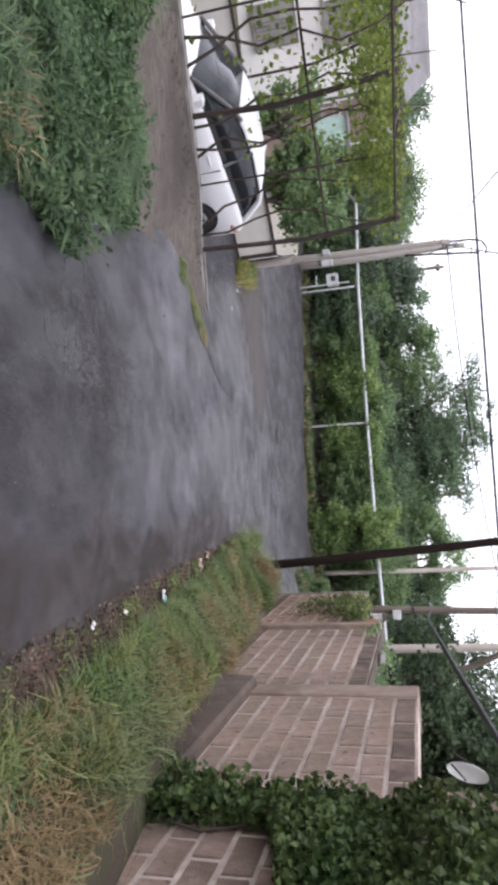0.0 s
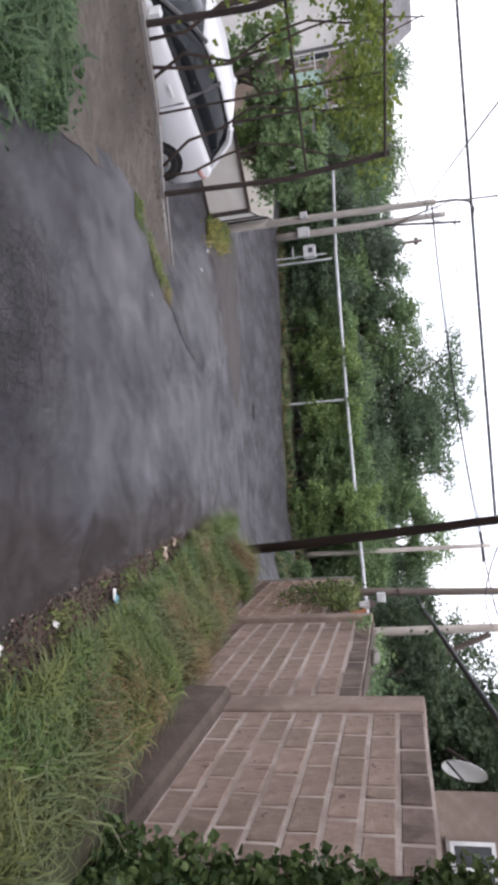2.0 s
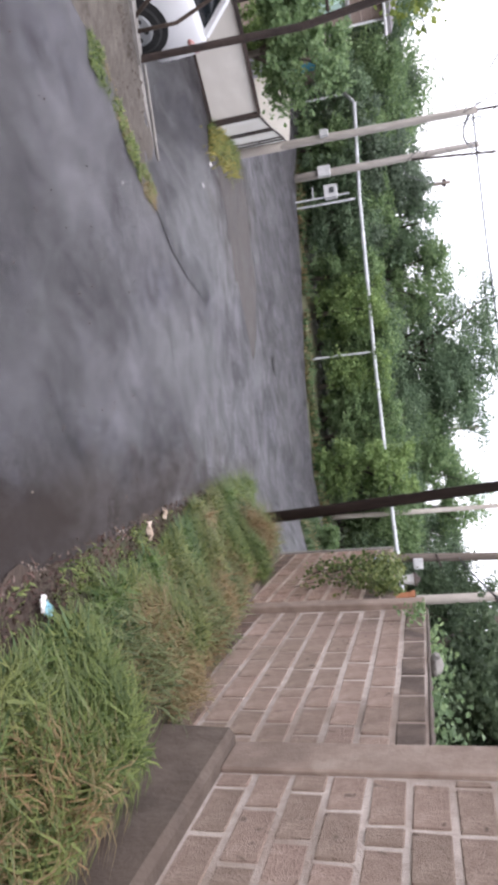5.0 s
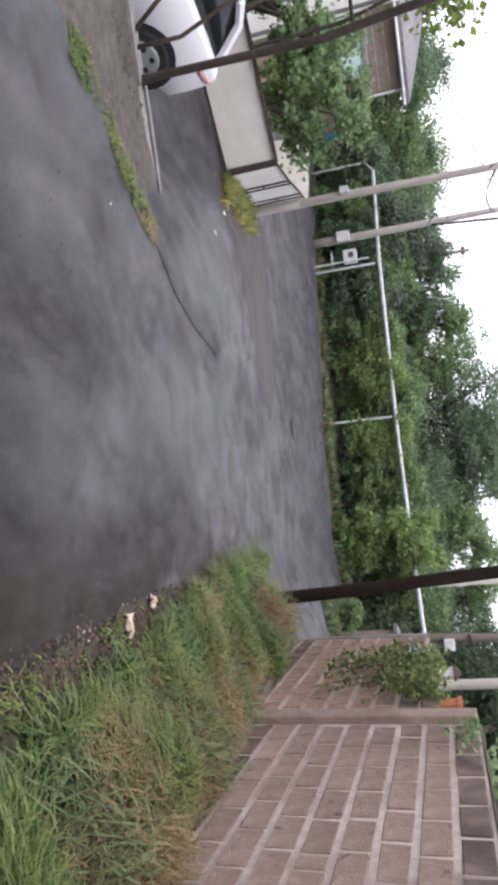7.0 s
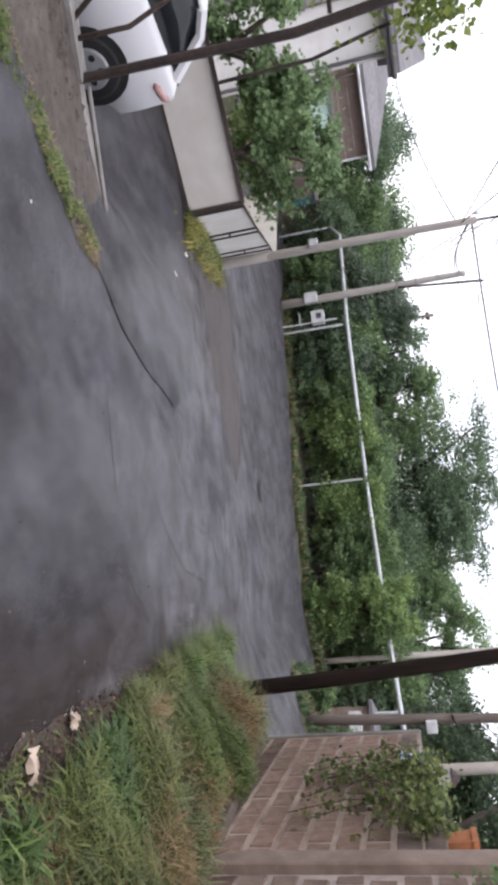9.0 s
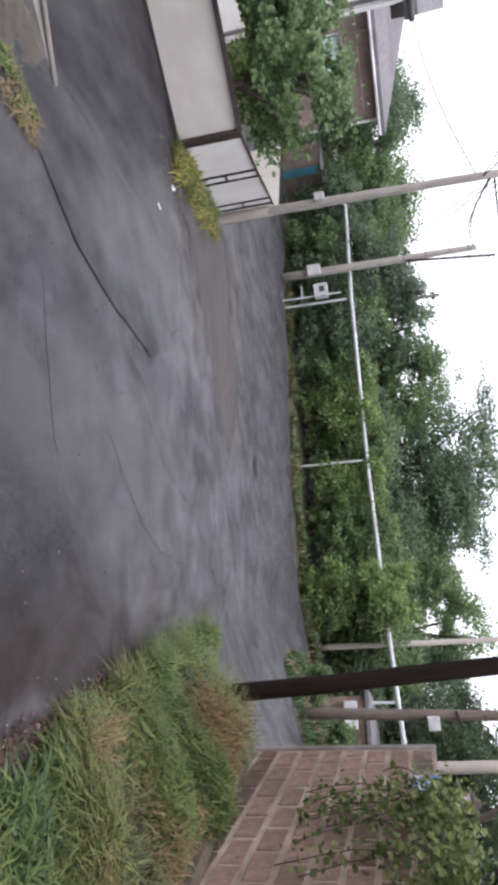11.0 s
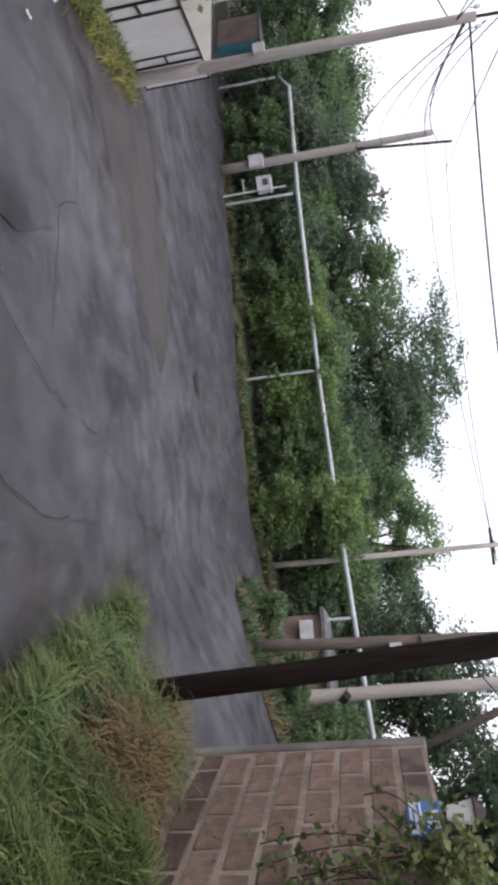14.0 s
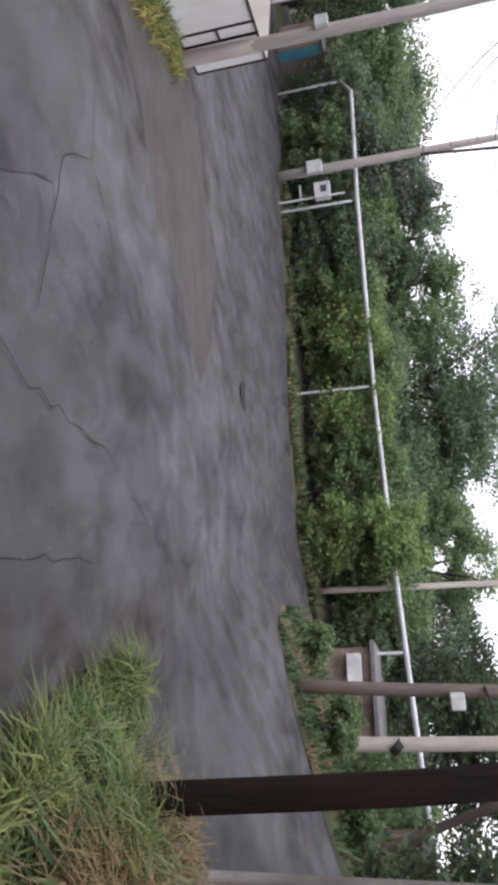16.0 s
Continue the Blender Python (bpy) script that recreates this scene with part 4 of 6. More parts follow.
part("rear_bumper", boxes((-0.60, 1.70, 0.30, 0.60, 1.795, 0.50), bevel=0.03), M_CARPAINT, car)

# ---- white house behind the gate ----


def window_unit(parent, x, z, w, h, glass=M_GLASSDARK, fr=M_FRAME, y=0.0, depth=0.12, grille=False):
    """A window in the local wall y = 0, facing -y: recess, frame, panes, sill."""
    win = part("window", boxes((x, y - 0.02, z, x + w, y + depth, z + h)), glass, parent)
    b = 0.06
    part("frame", boxes((x - b, y - 0.05, z - b, x, y + 0.02, z + h + b), (x + w, y - 0.05, z - b, x + w + b, y + 0.02, z + h + b), (x, y - 0.05, z - b, x + w, y + 0.02, z), (x, y - 0.05, z + h, x + w, y + 0.02, z + h + b),
                        (x + w / 2 - 0.03, y - 0.04, z, x + w / 2 + 0.03, y + 0.0, z + h)), fr, win)
    part("sill", boxes((x - 0.1, y - 0.14, z - b - 0.06, x + w + 0.1, y, z - b)), M_CONC, win)
    if grille:
        for k in range(1, 5):
            part("grille_bar", tubes(([(x + w * k / 5, y - 0.06, z), (x + w * k / 5, y - 0.06, z + h)], 0.012), sides=5), M_FASCIA, win)
    return win


def gable_roof(x0, x1, y0, y1, z, rise, over=0.45, thick=0.16):
    bm = bmesh.new()
    ym = (y0 + y1) / 2
    prof = [(y0 - over, z - 0.08), (ym, z + rise), (y1 + over, z - 0.08), (y1 + over, z - 0.08 - thick), (ym, z + rise - thick), (y0 - over, z - 0.08 - thick)]
    rings = [[bm.verts.new((x, y, zz)) for y, zz in prof] for x in (x0 - over, x1 + over)]
    for k in range(6):
        bm.faces.new((rings[0][k], rings[0][(k + 1) % 6], rings[1][(k + 1) % 6], rings[1][k]))
    bm.faces.new(rings[0][::-1])
    bm.faces.new(rings[1])
    return bm


def hip_roof(x0, x1, y0, y1, z, rise, over=0.45, thick=0.14):
    """Four slopes over a rectangle, with an eave that has an edge."""
    bm = bmesh.new()
    run = (y1 - y0) / 2 + over
    ym = (y0 + y1) / 2
    eave = [(x0 - over, y0 - over), (x1 + over, y0 - over), (x1 + over, y1 + over), (x0 - over, y1 + over)]
    lo = [bm.verts.new((x, y, z)) for x, y in eave]
    hi = [bm.verts.new((x, y, z + thick)) for x, y in eave]
    ra, rb_ = bm.verts.new((x0 - over + run, ym, z + thick + rise)), bm.verts.new((x1 + over - run, ym, z + thick + rise))
    bm.faces.new(lo[::-1])
    for k in range(4):
        bm.faces.new((lo[k], lo[(k + 1) % 4], hi[(k + 1) % 4], hi[k]))
    bm.faces.new((hi[0], hi[1], rb_, ra))
    bm.faces.new((hi[1], hi[2], rb_))
    bm.faces.new((hi[2], hi[3], ra, rb_))
    bm.faces.new((hi[3], hi[0], ra))
    return bm


house = thing("house", "white stuccoed two-storey house with a grey roof behind the grapevine", "house", (-12.5, 20.6, -3.2), 40)
part("wall", boxes((-12, 0, -0.5, 0, 8, 5.1)), M_STUCCO, house)
part("gable", loft([[(x, 0.02, 5.1), (x, 7.98, 5.1), (x, 4, 6.0)] for x in (-0.3, -0.02)]), M_STUCCO, house)
roof = part("roof", gable_roof(-12, 0, 0, 8, 5.25, 1.0, 0.4), M_ROOF, house)
part("gutter", tubes(([(-12.4, -0.5, 5.02), (0.5, -0.5, 5.02)], 0.07)), M_FASCIA, roof)
part("fascia", boxes((-12.45, -0.47, 4.86, 0.45, -0.40, 5.0)), M_FASCIA, roof)
for x in (-10.2, -7.7, -5.2, -2.7):
    window_unit(house, x, 3.1, 1.15, 1.35, M_SHUTTER, M_CONC, grille=True)
for x in (-9.5, -6.5, -3.0):
    window_unit(house, x, 0.9, 1.1, 1.2, M_SHUTTER, M_CONC, grille=True)
part("drainpipe", tubes(([(-0.12, -0.1, -0.3), (-0.12, -0.1, 4.9)], 0.05)), M_FASCIA, house)
lean_to = thing("lean_to", "mint-green panelled lean-to beside the white house", "shed", (-12.25, 21.0, -3.2), 10)
part("wall", boxes((0, 0, -0.5, 0.9, 0.6, 2.3)), M_TUFFWALL, lean_to)
part("panel", boxes((0, 0, 2.3, 0.9, 0.6, 3.3)), M_MINT, lean_to, "mint-green panel")
part("roof", boxes((-0.1, -0.1, 3.3, 1.1, 0.7, 3.38)), M_ROOF, lean_to)

brown = thing("house", "brown tuff stone house with a balcony and a hipped grey roof", "house", (-17.2, 31.0, -3.8), 36)
part("wall", boxes((-11, 0, -0.4, 0.65, 8, 5.0)), M_TUFFWALL, brown)
roof = part("roof", hip_roof(-11, 0.65, 0, 8, 5.0, 1.5, 0.5), M_ROOF, brown)
part("fascia", boxes((-11.5, -0.54, 4.86, 1.16, -0.505, 5.0)), M_FASCIA, roof)
part("gutter", tubes(([(-11.5, -0.58, 4.93), (1.16, -0.58, 4.93)], 0.06), sides=6), M_FRAME, roof, "pale gutter")
part("drainpipe", tubes(([(0.58, -0.5, 4.9), (0.60, -0.08, 4.6), (0.60, -0.08, -0.3)], 0.05), sides=6), M_FRAME, brown, "white drainpipe")
for x in (-8.5, -5.5, -2.5):
    part("eave_post", tubes(([(x, -0.45, 2.2), (x, -0.45, 4.9)], 0.05), sides=5), M_BROWNWOOD, brown)
bal = part("balcony", boxes((-5.2, -1.1, 2.1, -0.8, 0.0, 2.25)), M_CONC, brown)
for k in range(12):
    part("baluster", tubes(([(-5.1 + k * 0.385, -1.05, 2.25), (-5.1 + k * 0.385, -1.05, 3.1)], 0.02), sides=5), M_FRAME, bal)
part("handrail", tubes(([(-5.2, -1.05, 3.1), (-0.8, -1.05, 3.1)], 0.035), sides=6), M_FRAME, bal)
part("chair_frame", tubes(([(-1.6, -0.6, 2.25), (-1.6, -0.6, 2.9), (-1.2, -0.8, 2.9)], 0.03), sides=6), M_FRAME, bal)
for x, z, w, h in ((-4.6, 2.3, 1.1, 1.7), (-2.6, 2.4, 1.2, 1.3), (-9.0, 2.4, 1.2, 1.3), (-7.0, 2.4, 1.2, 1.3), (-4.4, 0.2, 1.3, 1.4), (-8.5, 0.3, 1.2, 1.3)):
    window_unit(brown, x, z, w, h)
for z in np.arange(0.2, 4.8, 0.42):
    part("joint_course", boxes((-11.0, -0.012, z, 0.656, 0.0, z + 0.03)), M_MORTAR, brown)

garage = thing("garage", "low brown rendered garage with a turquoise door by the lane", "garage", (-19.6, 38.5, -3.8), 53)
part("wall", boxes((0, 0, -0.3, 3.2, 3, 1.9)), M_TUFFWALL, garage)
part("roof", boxes((-0.1, -0.12, 1.9, 3.3, 3.1, 2.0)), M_ROOF, garage)
part("door", boxes((0.02, -0.06, -0.1, 0.45, 0.0, 1.85)), M_TURQ, garage, "turquoise metal door")
for k in range(5):
    part("stone", boxes((0.4 + k * 0.55, 0.1, 2.0, 0.75 + k * 0.55, 0.4, 2.25), bevel=0.05), M_CONC, garage)

# ---- buildings along the right-hand arm of the crossroad ----
rest = thing("house", "grey rendered house with a dark porch behind a tuff wall", "house", (6.33, 30.6, -3.7), -20)
part("wall", boxes((-1.2, 0, -0.4, 2.6, 6, 2.2)), M_RENDER, rest)
part("porch_roof", boxes((-1.4, -0.3, 2.2, 2.8, 6.2, 2.32)), M_ROOF, rest)
# dark glass slab stands for the shade inside the doorway
part("dark_doorway", boxes((1.7, -0.02, 0.6, 2.4, 0.2, 2.0)), M_GLASSDARK, rest)
part("electric_cabinet", boxes((-1.0, -0.35, 1.45, -0.1, -0.02, 1.9), bevel=0.02), M_FRAME, rest, "white electric cabinet")
for k in range(3):
    part("gate_bar", tubes(([(0.3 + k * 0.35, -0.4, 0.4), (0.3 + k * 0.35, -0.4, 1.7)], 0.03), sides=5), M_RUST, rest)
part("gate_rail", tubes(([(0.2, -0.4, 1.3), (1.2, -0.4, 1.3)], 0.03), sides=5), M_RUST, rest)
shop = thing("house", "pale house with a corrugated awning and a white gable", "house", (10.6, 30.2, -3.7), -22)
part("wall", boxes((0, 0, -0.4, 8, 7, 3.2)), M_RENDER, shop)
# shaded interior drawn as a flat dark panel over the wall
part("dark_opening", boxes((0.2, -0.03, 0.0, 5.5, 0.15, 3.0)), M_GLASSDARK, shop)
aw = part("awning", boxes((-0.2, -1.6, 3.3, 8.2, 0, 3.42)), M_ROOF, shop)
for k in range(22):
    part("corrugation", tubes(([(-0.1 + k * 0.38, -1.62, 3.44), (-0.1 + k * 0.38, 0, 3.44)], 0.05), sides=6), M_ROOF, aw)
part("roof", boxes((-0.2, 0, 3.45, 8.2, 7, 3.6)), M_ROOF, shop)
white = thing("house", "white gabled house with a pale corrugated roof", "house", (9.9, 25.5, -3.5), -27)
part("wall", boxes((0, 0, -0.3, 6, 5, 5.8)), M_STUCCO, white)
roof = part("roof", gable_roof(0, 6, 0, 5, 5.9, 1.2, 0.3), M_ROOF, white)
window_unit(white, 1.2, 3.6, 1.1, 1.3)
window_unit(white, 3.6, 3.6, 1.1, 1.3)
lamp = thing("wall_lantern", "dark metal lantern on the garden wall", "lamp", (2.42, 12.72, 0.455))
part("stem", tubes(([(0, 0, -0.02), (0, 0, 0.09)], 0.018)), M_RUST, lamp)
part("glass", tubes(([(0, 0, 0.09), (0, 0, 0.27)], [0.045, 0.085]), sides=6), M_BOX, lamp, "clouded glass")
part("cap", tubes(([(0, 0, 0.27), (0, 0, 0.285), (0, 0, 0.36)], [0.10, 0.10, 0.015]), sides=6), M_RUST, lamp)
pink = thing("house", "pink tuff house with a white window behind the block wall", "house", (5.3, 12.2, -1.0), -28)
part("wall", boxes((0.0, 0, -0.5, 7, 5, 4.2)), M_TUFFWALL, pink)
window_unit(pink, 0.75, 2.75, 0.62, 0.55)
part("roof", gable_roof(0, 7, 0, 5, 4.3, 1.2), M_ROOF, pink)
dish = thing("satellite_dish", "white satellite dish on a bracket by the pink house", "satellite dish", (4.70, 11.98, 2.05))
bm = bmesh.new()
prof = [(0.0, 0.0), (0.12, 0.01), (0.24, 0.035), (0.34, 0.075), (0.345, 0.085)]
rows_ = [[bm.verts.new((r * math.cos(a), -d - 0.12, r * math.sin(a))) for a in np.linspace(0, 2 * math.pi, 25)[:-1]] for r, d in prof[1:]]
c0 = bm.verts.new((0, -0.12, 0))
for k in range(24):
    bm.faces.new((c0, rows_[0][k], rows_[0][(k + 1) % 24]))
    for a, b in zip(rows_, rows_[1:]):
        bm.faces.new((a[k], b[k], b[(k + 1) % 24], a[(k + 1) % 24]))
d_ob = smooth(part("dish", bm, M_FRAME, dish))
d_ob.rotation_euler = (0.25, 0, 0.78)
part("feed_arm", tubes(([(0, -0.14, -0.3), (0.1, -0.55, -0.1)], 0.015)), M_RUST, dish)
part("bracket", tubes(([(0, 0.35, -0.25), (0, -0.1, 0.0)], 0.025)), M_RUST, dish)

# ---- trees ----


def tree(label, x, y, height, spread, mat, n=5000, leaf=0.22, seed=0, base=None, bare=0.25, lean=0.0, blobs=16, flat=1.0):
    r = np.random.default_rng(seed)
    z = land(x, y) if base is None else base
    e = thing("tree", label, "tree", (x, y, z))
    th = height * 0.55
    bm = bmesh.new()
    tr = 0.035 * height ** 0.9 + 0.03
    top = Vector((lean * th, r.normal() * 0.2, th))
    mid = top * 0.5 + Vector((r.normal() * 0.15, r.normal() * 0.15, 0))
    tube(bm, [(0, 0, -0.3), mid * 0.5, mid, top], [tr, tr * 0.85, tr * 0.65, tr * 0.35], 8)
    limb_ends = []
    for k in range(9):
        a = r.uniform(0, 2 * math.pi)
        h0 = r.uniform(0.35, 0.98)
        p0 = mid.lerp(top, max(0, (h0 - 0.5) * 2)) if h0 > 0.5 else mid * (h0 * 2)
        end = Vector((math.cos(a) * spread * r.uniform(0.45, 0.85) + lean * height * 0.7, math.sin(a) * spread * r.uniform(0.45, 0.85), height * r.uniform(0.5, 0.93)))
        m = p0.lerp(end, 0.5) + Vector((0, 0, 0.25))
        tube(bm, [p0, m, end], [tr * 0.38, tr * 0.22, tr * 0.06], 6)
        limb_ends.append(end)
    smooth(part("trunk", bm, M_BARK, e))
    bl = []
    for k in range(blobs):
        if k < len(limb_ends):
            c = limb_ends[k]
        else:
            a, q = r.uniform(0, 2 * math.pi), r.uniform(0, 1) ** 0.6 * spread * 0.75
            c = Vector((math.cos(a) * q + lean * height * 0.7, math.sin(a) * q, height * r.uniform(bare + 0.08, 0.9)))
        s = spread * r.uniform(0.20, 0.40)
        bl.append((c.x, c.y, max(c.z, height * bare), s, s, s * r.uniform(0.6, 0.95) * flat))
    pts = spray_points(r, bl, int(n * 3.2))
    pts = pts[pts[:, 2] > 0.1]
    leaves("crown", pts, leaf, mat, e, r)
    return e


TREES = [  # x, y, height, spread, material, leaf count, seed, bare
    (-19.5, 46, 7.0, 2.6, M_LEAF_GREY, 5200, 1, 0.2), (-16.0, 42, 6.2, 2.4, M_LEAF_MID, 5200, 2, 0.15), (-13.2, 40, 6.8, 2.4, M_LEAF_GREY, 5600, 3, 0.15), (-10.6, 40.5, 6.6, 2.3, M_LEAF_DARK, 6000, 4, 0.1),
    (-8.0, 41, 7.4, 2.6, M_LEAF_MID, 6500, 5, 0.1), (-4.6, 43.5, 10.6, 3.6, M_LEAF_DARK, 11000, 6, 0.2), (-1.4, 44.5, 9.0, 3.2, M_LEAF_DARK, 9000, 7, 0.15), (1.8, 42, 7.2, 2.5, M_LEAF_MID, 6500, 8, 0.1),
    (4.6, 44, 7.6, 2.8, M_LEAF_MID, 6500, 9, 0.1), (7.4, 42, 6.2, 2.6, M_LEAF_DARK, 5600, 10, 0.1), (-22.5, 48, 6.6, 2.8, M_LEAF_MID, 4500, 11, 0.1),
    (-21.8, 43.0, 6.8, 2.6, M_LEAF_MID, 5200, 18, 0.05), (-24.2, 41.5, 7.0, 2.8, M_LEAF_DARK, 5200, 19, 0.05), (-20.2, 46.0, 7.6, 2.8, M_LEAF_MID, 5200, 20, 0.05), (-26.5, 45.0, 8.2, 3.2, M_LEAF_DARK, 5200, 35, 0.05),
    (8.3, 36.5, 6.6, 2.4, M_LEAF_DEEP, 5200, 12, 0.15), (11.5, 38, 8.6, 3.2, M_LEAF_DEEP, 7000, 13, 0.15), (15.5, 36.5, 9.5, 3.6, M_LEAF_DEEP, 7000, 14, 0.2), (12.0, 24.5, 8.4, 2.8, M_LEAF_DEEP, 6000, 15, 0.3),
    (9.2, 19.0, 7.2, 2.2, M_LEAF_DEEP, 6500, 16, 0.2), (7.0, 17.0, 5.2, 1.7, M_LEAF_DEEP, 5500, 17, 0.15), (5.2, 16.6, 3.6, 1.3, M_LEAF_DEEP, 4200, 37, 0.05), (8.0, 21.5, 6.0, 2.0, M_LEAF_DEEP, 5500, 38, 0.1)]
for i, (x, y, h, s, m, n, sd, bare) in enumerate(TREES):
    tree("leafy green deciduous tree behind the overhead pipe" if y > 39 else "tall dark green tree by the houses", x, y, h, s, m, n, 0.15 if y > 30 else 0.13, sd, None, bare * 0.6, blobs=44)
SHRUBS = [(-14.6, 37.4, 2.6, 1.3, M_LEAF_MID, 2600, 21), (-12.9, 37.6, 3.4, 1.4, M_LEAF_DARK, 2800, 22), (-10.2, 37.4, 3.6, 1.5, M_LEAF_DARK, 3000, 23), (-8.0, 37.6, 3.8, 1.5, M_LEAF_MID, 3000, 24), (-6.0, 37.0, 4.0, 1.6, M_LEAF_LIGHT, 3600, 25),
          (-4.4, 38.2, 4.4, 1.6, M_LEAF_MID, 3200, 26), (-2.4, 37.0, 3.6, 1.5, M_LEAF_LIGHT, 3400, 27), (-0.7, 36.6, 3.4, 1.5, M_LEAF_MID, 3200, 28), (1.65, 33.35, 4.5, 1.25, M_LEAF_LIGHT, 4400, 29), (0.3, 36.4, 4.2, 1.5, M_LEAF_MID, 3200, 36), (2.6, 35.4, 3.8, 1.5, M_LEAF_MID, 3200, 30),
          (4.8, 37.8, 4.2, 1.6, M_LEAF_MID, 3000, 31), (6.3, 35.0, 2.4, 1.2, M_LEAF_DARK, 2200, 32), (9.3, 34.4, 3.2, 1.4, M_LEAF_DARK, 2600, 33), (11.4, 33.4, 3.0, 1.4, M_LEAF_MID, 2400, 34)]
rs = np.random.default_rng(77)
for k in range(19):  # a closed row behind the first
    SHRUBS.append((-17.5 + 1.45 * k + rs.normal() * 0.3, 39.0 + rs.normal() * 0.4 - (1.8 if k > 15 else 0), rs.uniform(3.4, 5.2), rs.uniform(1.5, 1.9), (M_LEAF_DARK, M_LEAF_MID, M_LEAF_GREY)[k % 3], 3000, 80 + k))
for x, y, h, s, m, n, sd in SHRUBS:
    tree("dense roadside shrub along the crossroad", x, y, h, s * 1.12, m, n, 0.135, sd, None, 0.0, blobs=38)
tree("small leafy fruit tree behind the cream gate", -7.3, 15.4, 2.65, 1.25, M_LEAF_MID, 3400, 0.095, 43, -2.3, 0.05, lean=0.06, blobs=15)
tree("small leafy fruit tree behind the cream gate", -8.5, 14.3, 2.35, 0.95, M_LEAF_MID, 2600, 0.095, 46, -2.2, 0.0, lean=0.1, blobs=14)
tree("small fresh green fruit tree beside the fence", -8.4, 17.0, 2.1, 0.9, M_LEAF_LIGHT, 2600, 0.09, 44, -2.6, 0.1, blobs=36)

# ---- grape vine on the pergola ----
r = np.random.default_rng(50)
vine = thing("grape_vine", "yellow-green grape vine trained over the pergola", "vine", (*POST, -1.4))
bm = bmesh.new()
stems = []
for k in range(9):
    f = r.uniform(0, 4.4)
    x, y = POST[0] + LEDGE_D[0] * f, POST[1] + LEDGE_D[1] * f
    pts = [Vector((x, y, land(x + 0.12, y - 0.1)))]
    for j in range(7):
        pts.append(pts[-1] + Vector((r.normal() * 0.12 - 0.05, r.normal() * 0.12 + 0.03, 0.42)))
    stems.append(pts)
    tube(bm, [p - po for p in pts], [0.02 - 0.0018 * j for j in range(8)], 6)
smooth(part("stem", bm, M_VINEWOOD, vine))
cent = []
for k in range(9000):
    f, g = r.uniform(-0.05, 1.0), r.beta(0.9, 1.6)
    a = Vector((*LP[0], 1.5)).lerp(Vector((*LP[4], 1.7)), f)
    b = Vector((*ARCH[0], 1.75)).lerp(Vector((*ARCH[2], 1.8)), f)
    p = a.lerp(b, g)
    if noise.noise((p.x * 1.3, p.y * 1.3, 3.0)) < -0.02:
        continue
    cent.append((p.x + r.normal() * 0.08, p.y + r.normal() * 0.08, p.z + r.normal() * 0.09 - abs(r.normal()) * (0.22 if noise.noise((p.x * 2.1, p.y * 2.1, 8.0)) < 0.05 else 0.5)))
for k in range(1700):
    f = r.uniform(0.8, 4.4)
    x, y = POST[0] + LEDGE_D[0] * f, POST[1] + LEDGE_D[1] * f
    z = 1.5 - abs(r.normal()) * 0.75
    if noise.noise((x * 1.6, y * 1.6, z * 1.6)) > -0.08 and z > -0.6:
        cent.append((x + r.normal() * 0.1, y + r.normal() * 0.1, z))
leaves("leaves", np.array(cent) - np.array(po), 0.074, M_VINE, vine, r, ratio=0.9)

# ---- ivy on the near wall, creeper and pot on the far wall ----
ivy = thing("ivy", "dark green climbing ivy hanging over the block wall", "climber", (FACE, 3.2, 0))
c = []
while len(c) < 12500:
    y, z = r.uniform(1.2, 4.35), r.uniform(-0.9, 2.0)
    col = 3.95 - 0.10 * z + 0.18 * noise.noise((z * 1.5, 2.0, 0))
    left = 3.45 - 1.6 * ease((z - 0.55) / 0.5)
    if not (left < y < col + 0.3 * noise.noise((y * 2.2, z * 2.2, 7))):
        continue
    if z < street(y) + 0.05:
        continue
    th = 0.05 + 0.18 * max(0, 0.6 + noise.noise((y * 2.2, z * 2.2, 1.0)))
    c.append((FACE - 0.02 - r.uniform(0, 1) * th, y, z))
c = np.array(c) - np.array((FACE, 3.2, 0))
leaves("leaves", c, 0.052, M_IVY, ivy, r, ratio=0.95)
bm = bmesh.new()
for k in range(9):
    y = 3.5 + 0.05 * k
    tube(bm, [(-0.03, y - 3.2 + r.normal() * 0.05, z) for z in np.linspace(street(y) + 0.05, 1.6, 7)], 0.009, 5)
part("stem", bm, M_VINEWOOD, ivy)
creeper = thing("creeper", "straggling green creeper on the corner wall", "climber", (FACE, 10.3, 0))
c = [(-0.02 + r.normal() * 0.08, r.uniform(-0.45, 1.35), 0.50 + 0.10 * math.sin(3.1 * k) * r.random() + r.normal() * 0.07) for k in range(1050)]
for k in range(46):  # strands that hang from the top of the wall
    y, z, fall = r.uniform(-0.4, 1.35), r.uniform(0.32, 0.5), r.uniform(0.12, 0.5) if k % 4 else r.uniform(0.6, 1.0)
    drift, bow = r.normal() * 0.25, r.uniform(0.02, 0.10)
    pts = [(-0.03 - bow * math.sin(math.pi * q), y + drift * q + r.normal() * 0.012, z - fall * q) for q in np.linspace(0, 1, 7)]
    if k % 2 == 0:
        part("stem", tubes((pts, 0.004), sides=5), M_VINEWOOD, creeper)
    for q in range(int(34 * fall + 6)):
        a = pts[min(6, int(7 * r.random() ** (1.4 if fall < 0.55 else 0.6)))]
        c.append((a[0] - abs(r.normal()) * 0.04, a[1] + r.normal() * 0.045, a[2] + r.normal() * 0.035))
leaves("leaves", np.array(c), 0.052, M_CREEPER, creeper, r, ratio=0.8)
topgreen = thing("creeper", "light green creeper along the top of the garden wall", "climber", (FACE + 0.15, 8.4, 0.92))
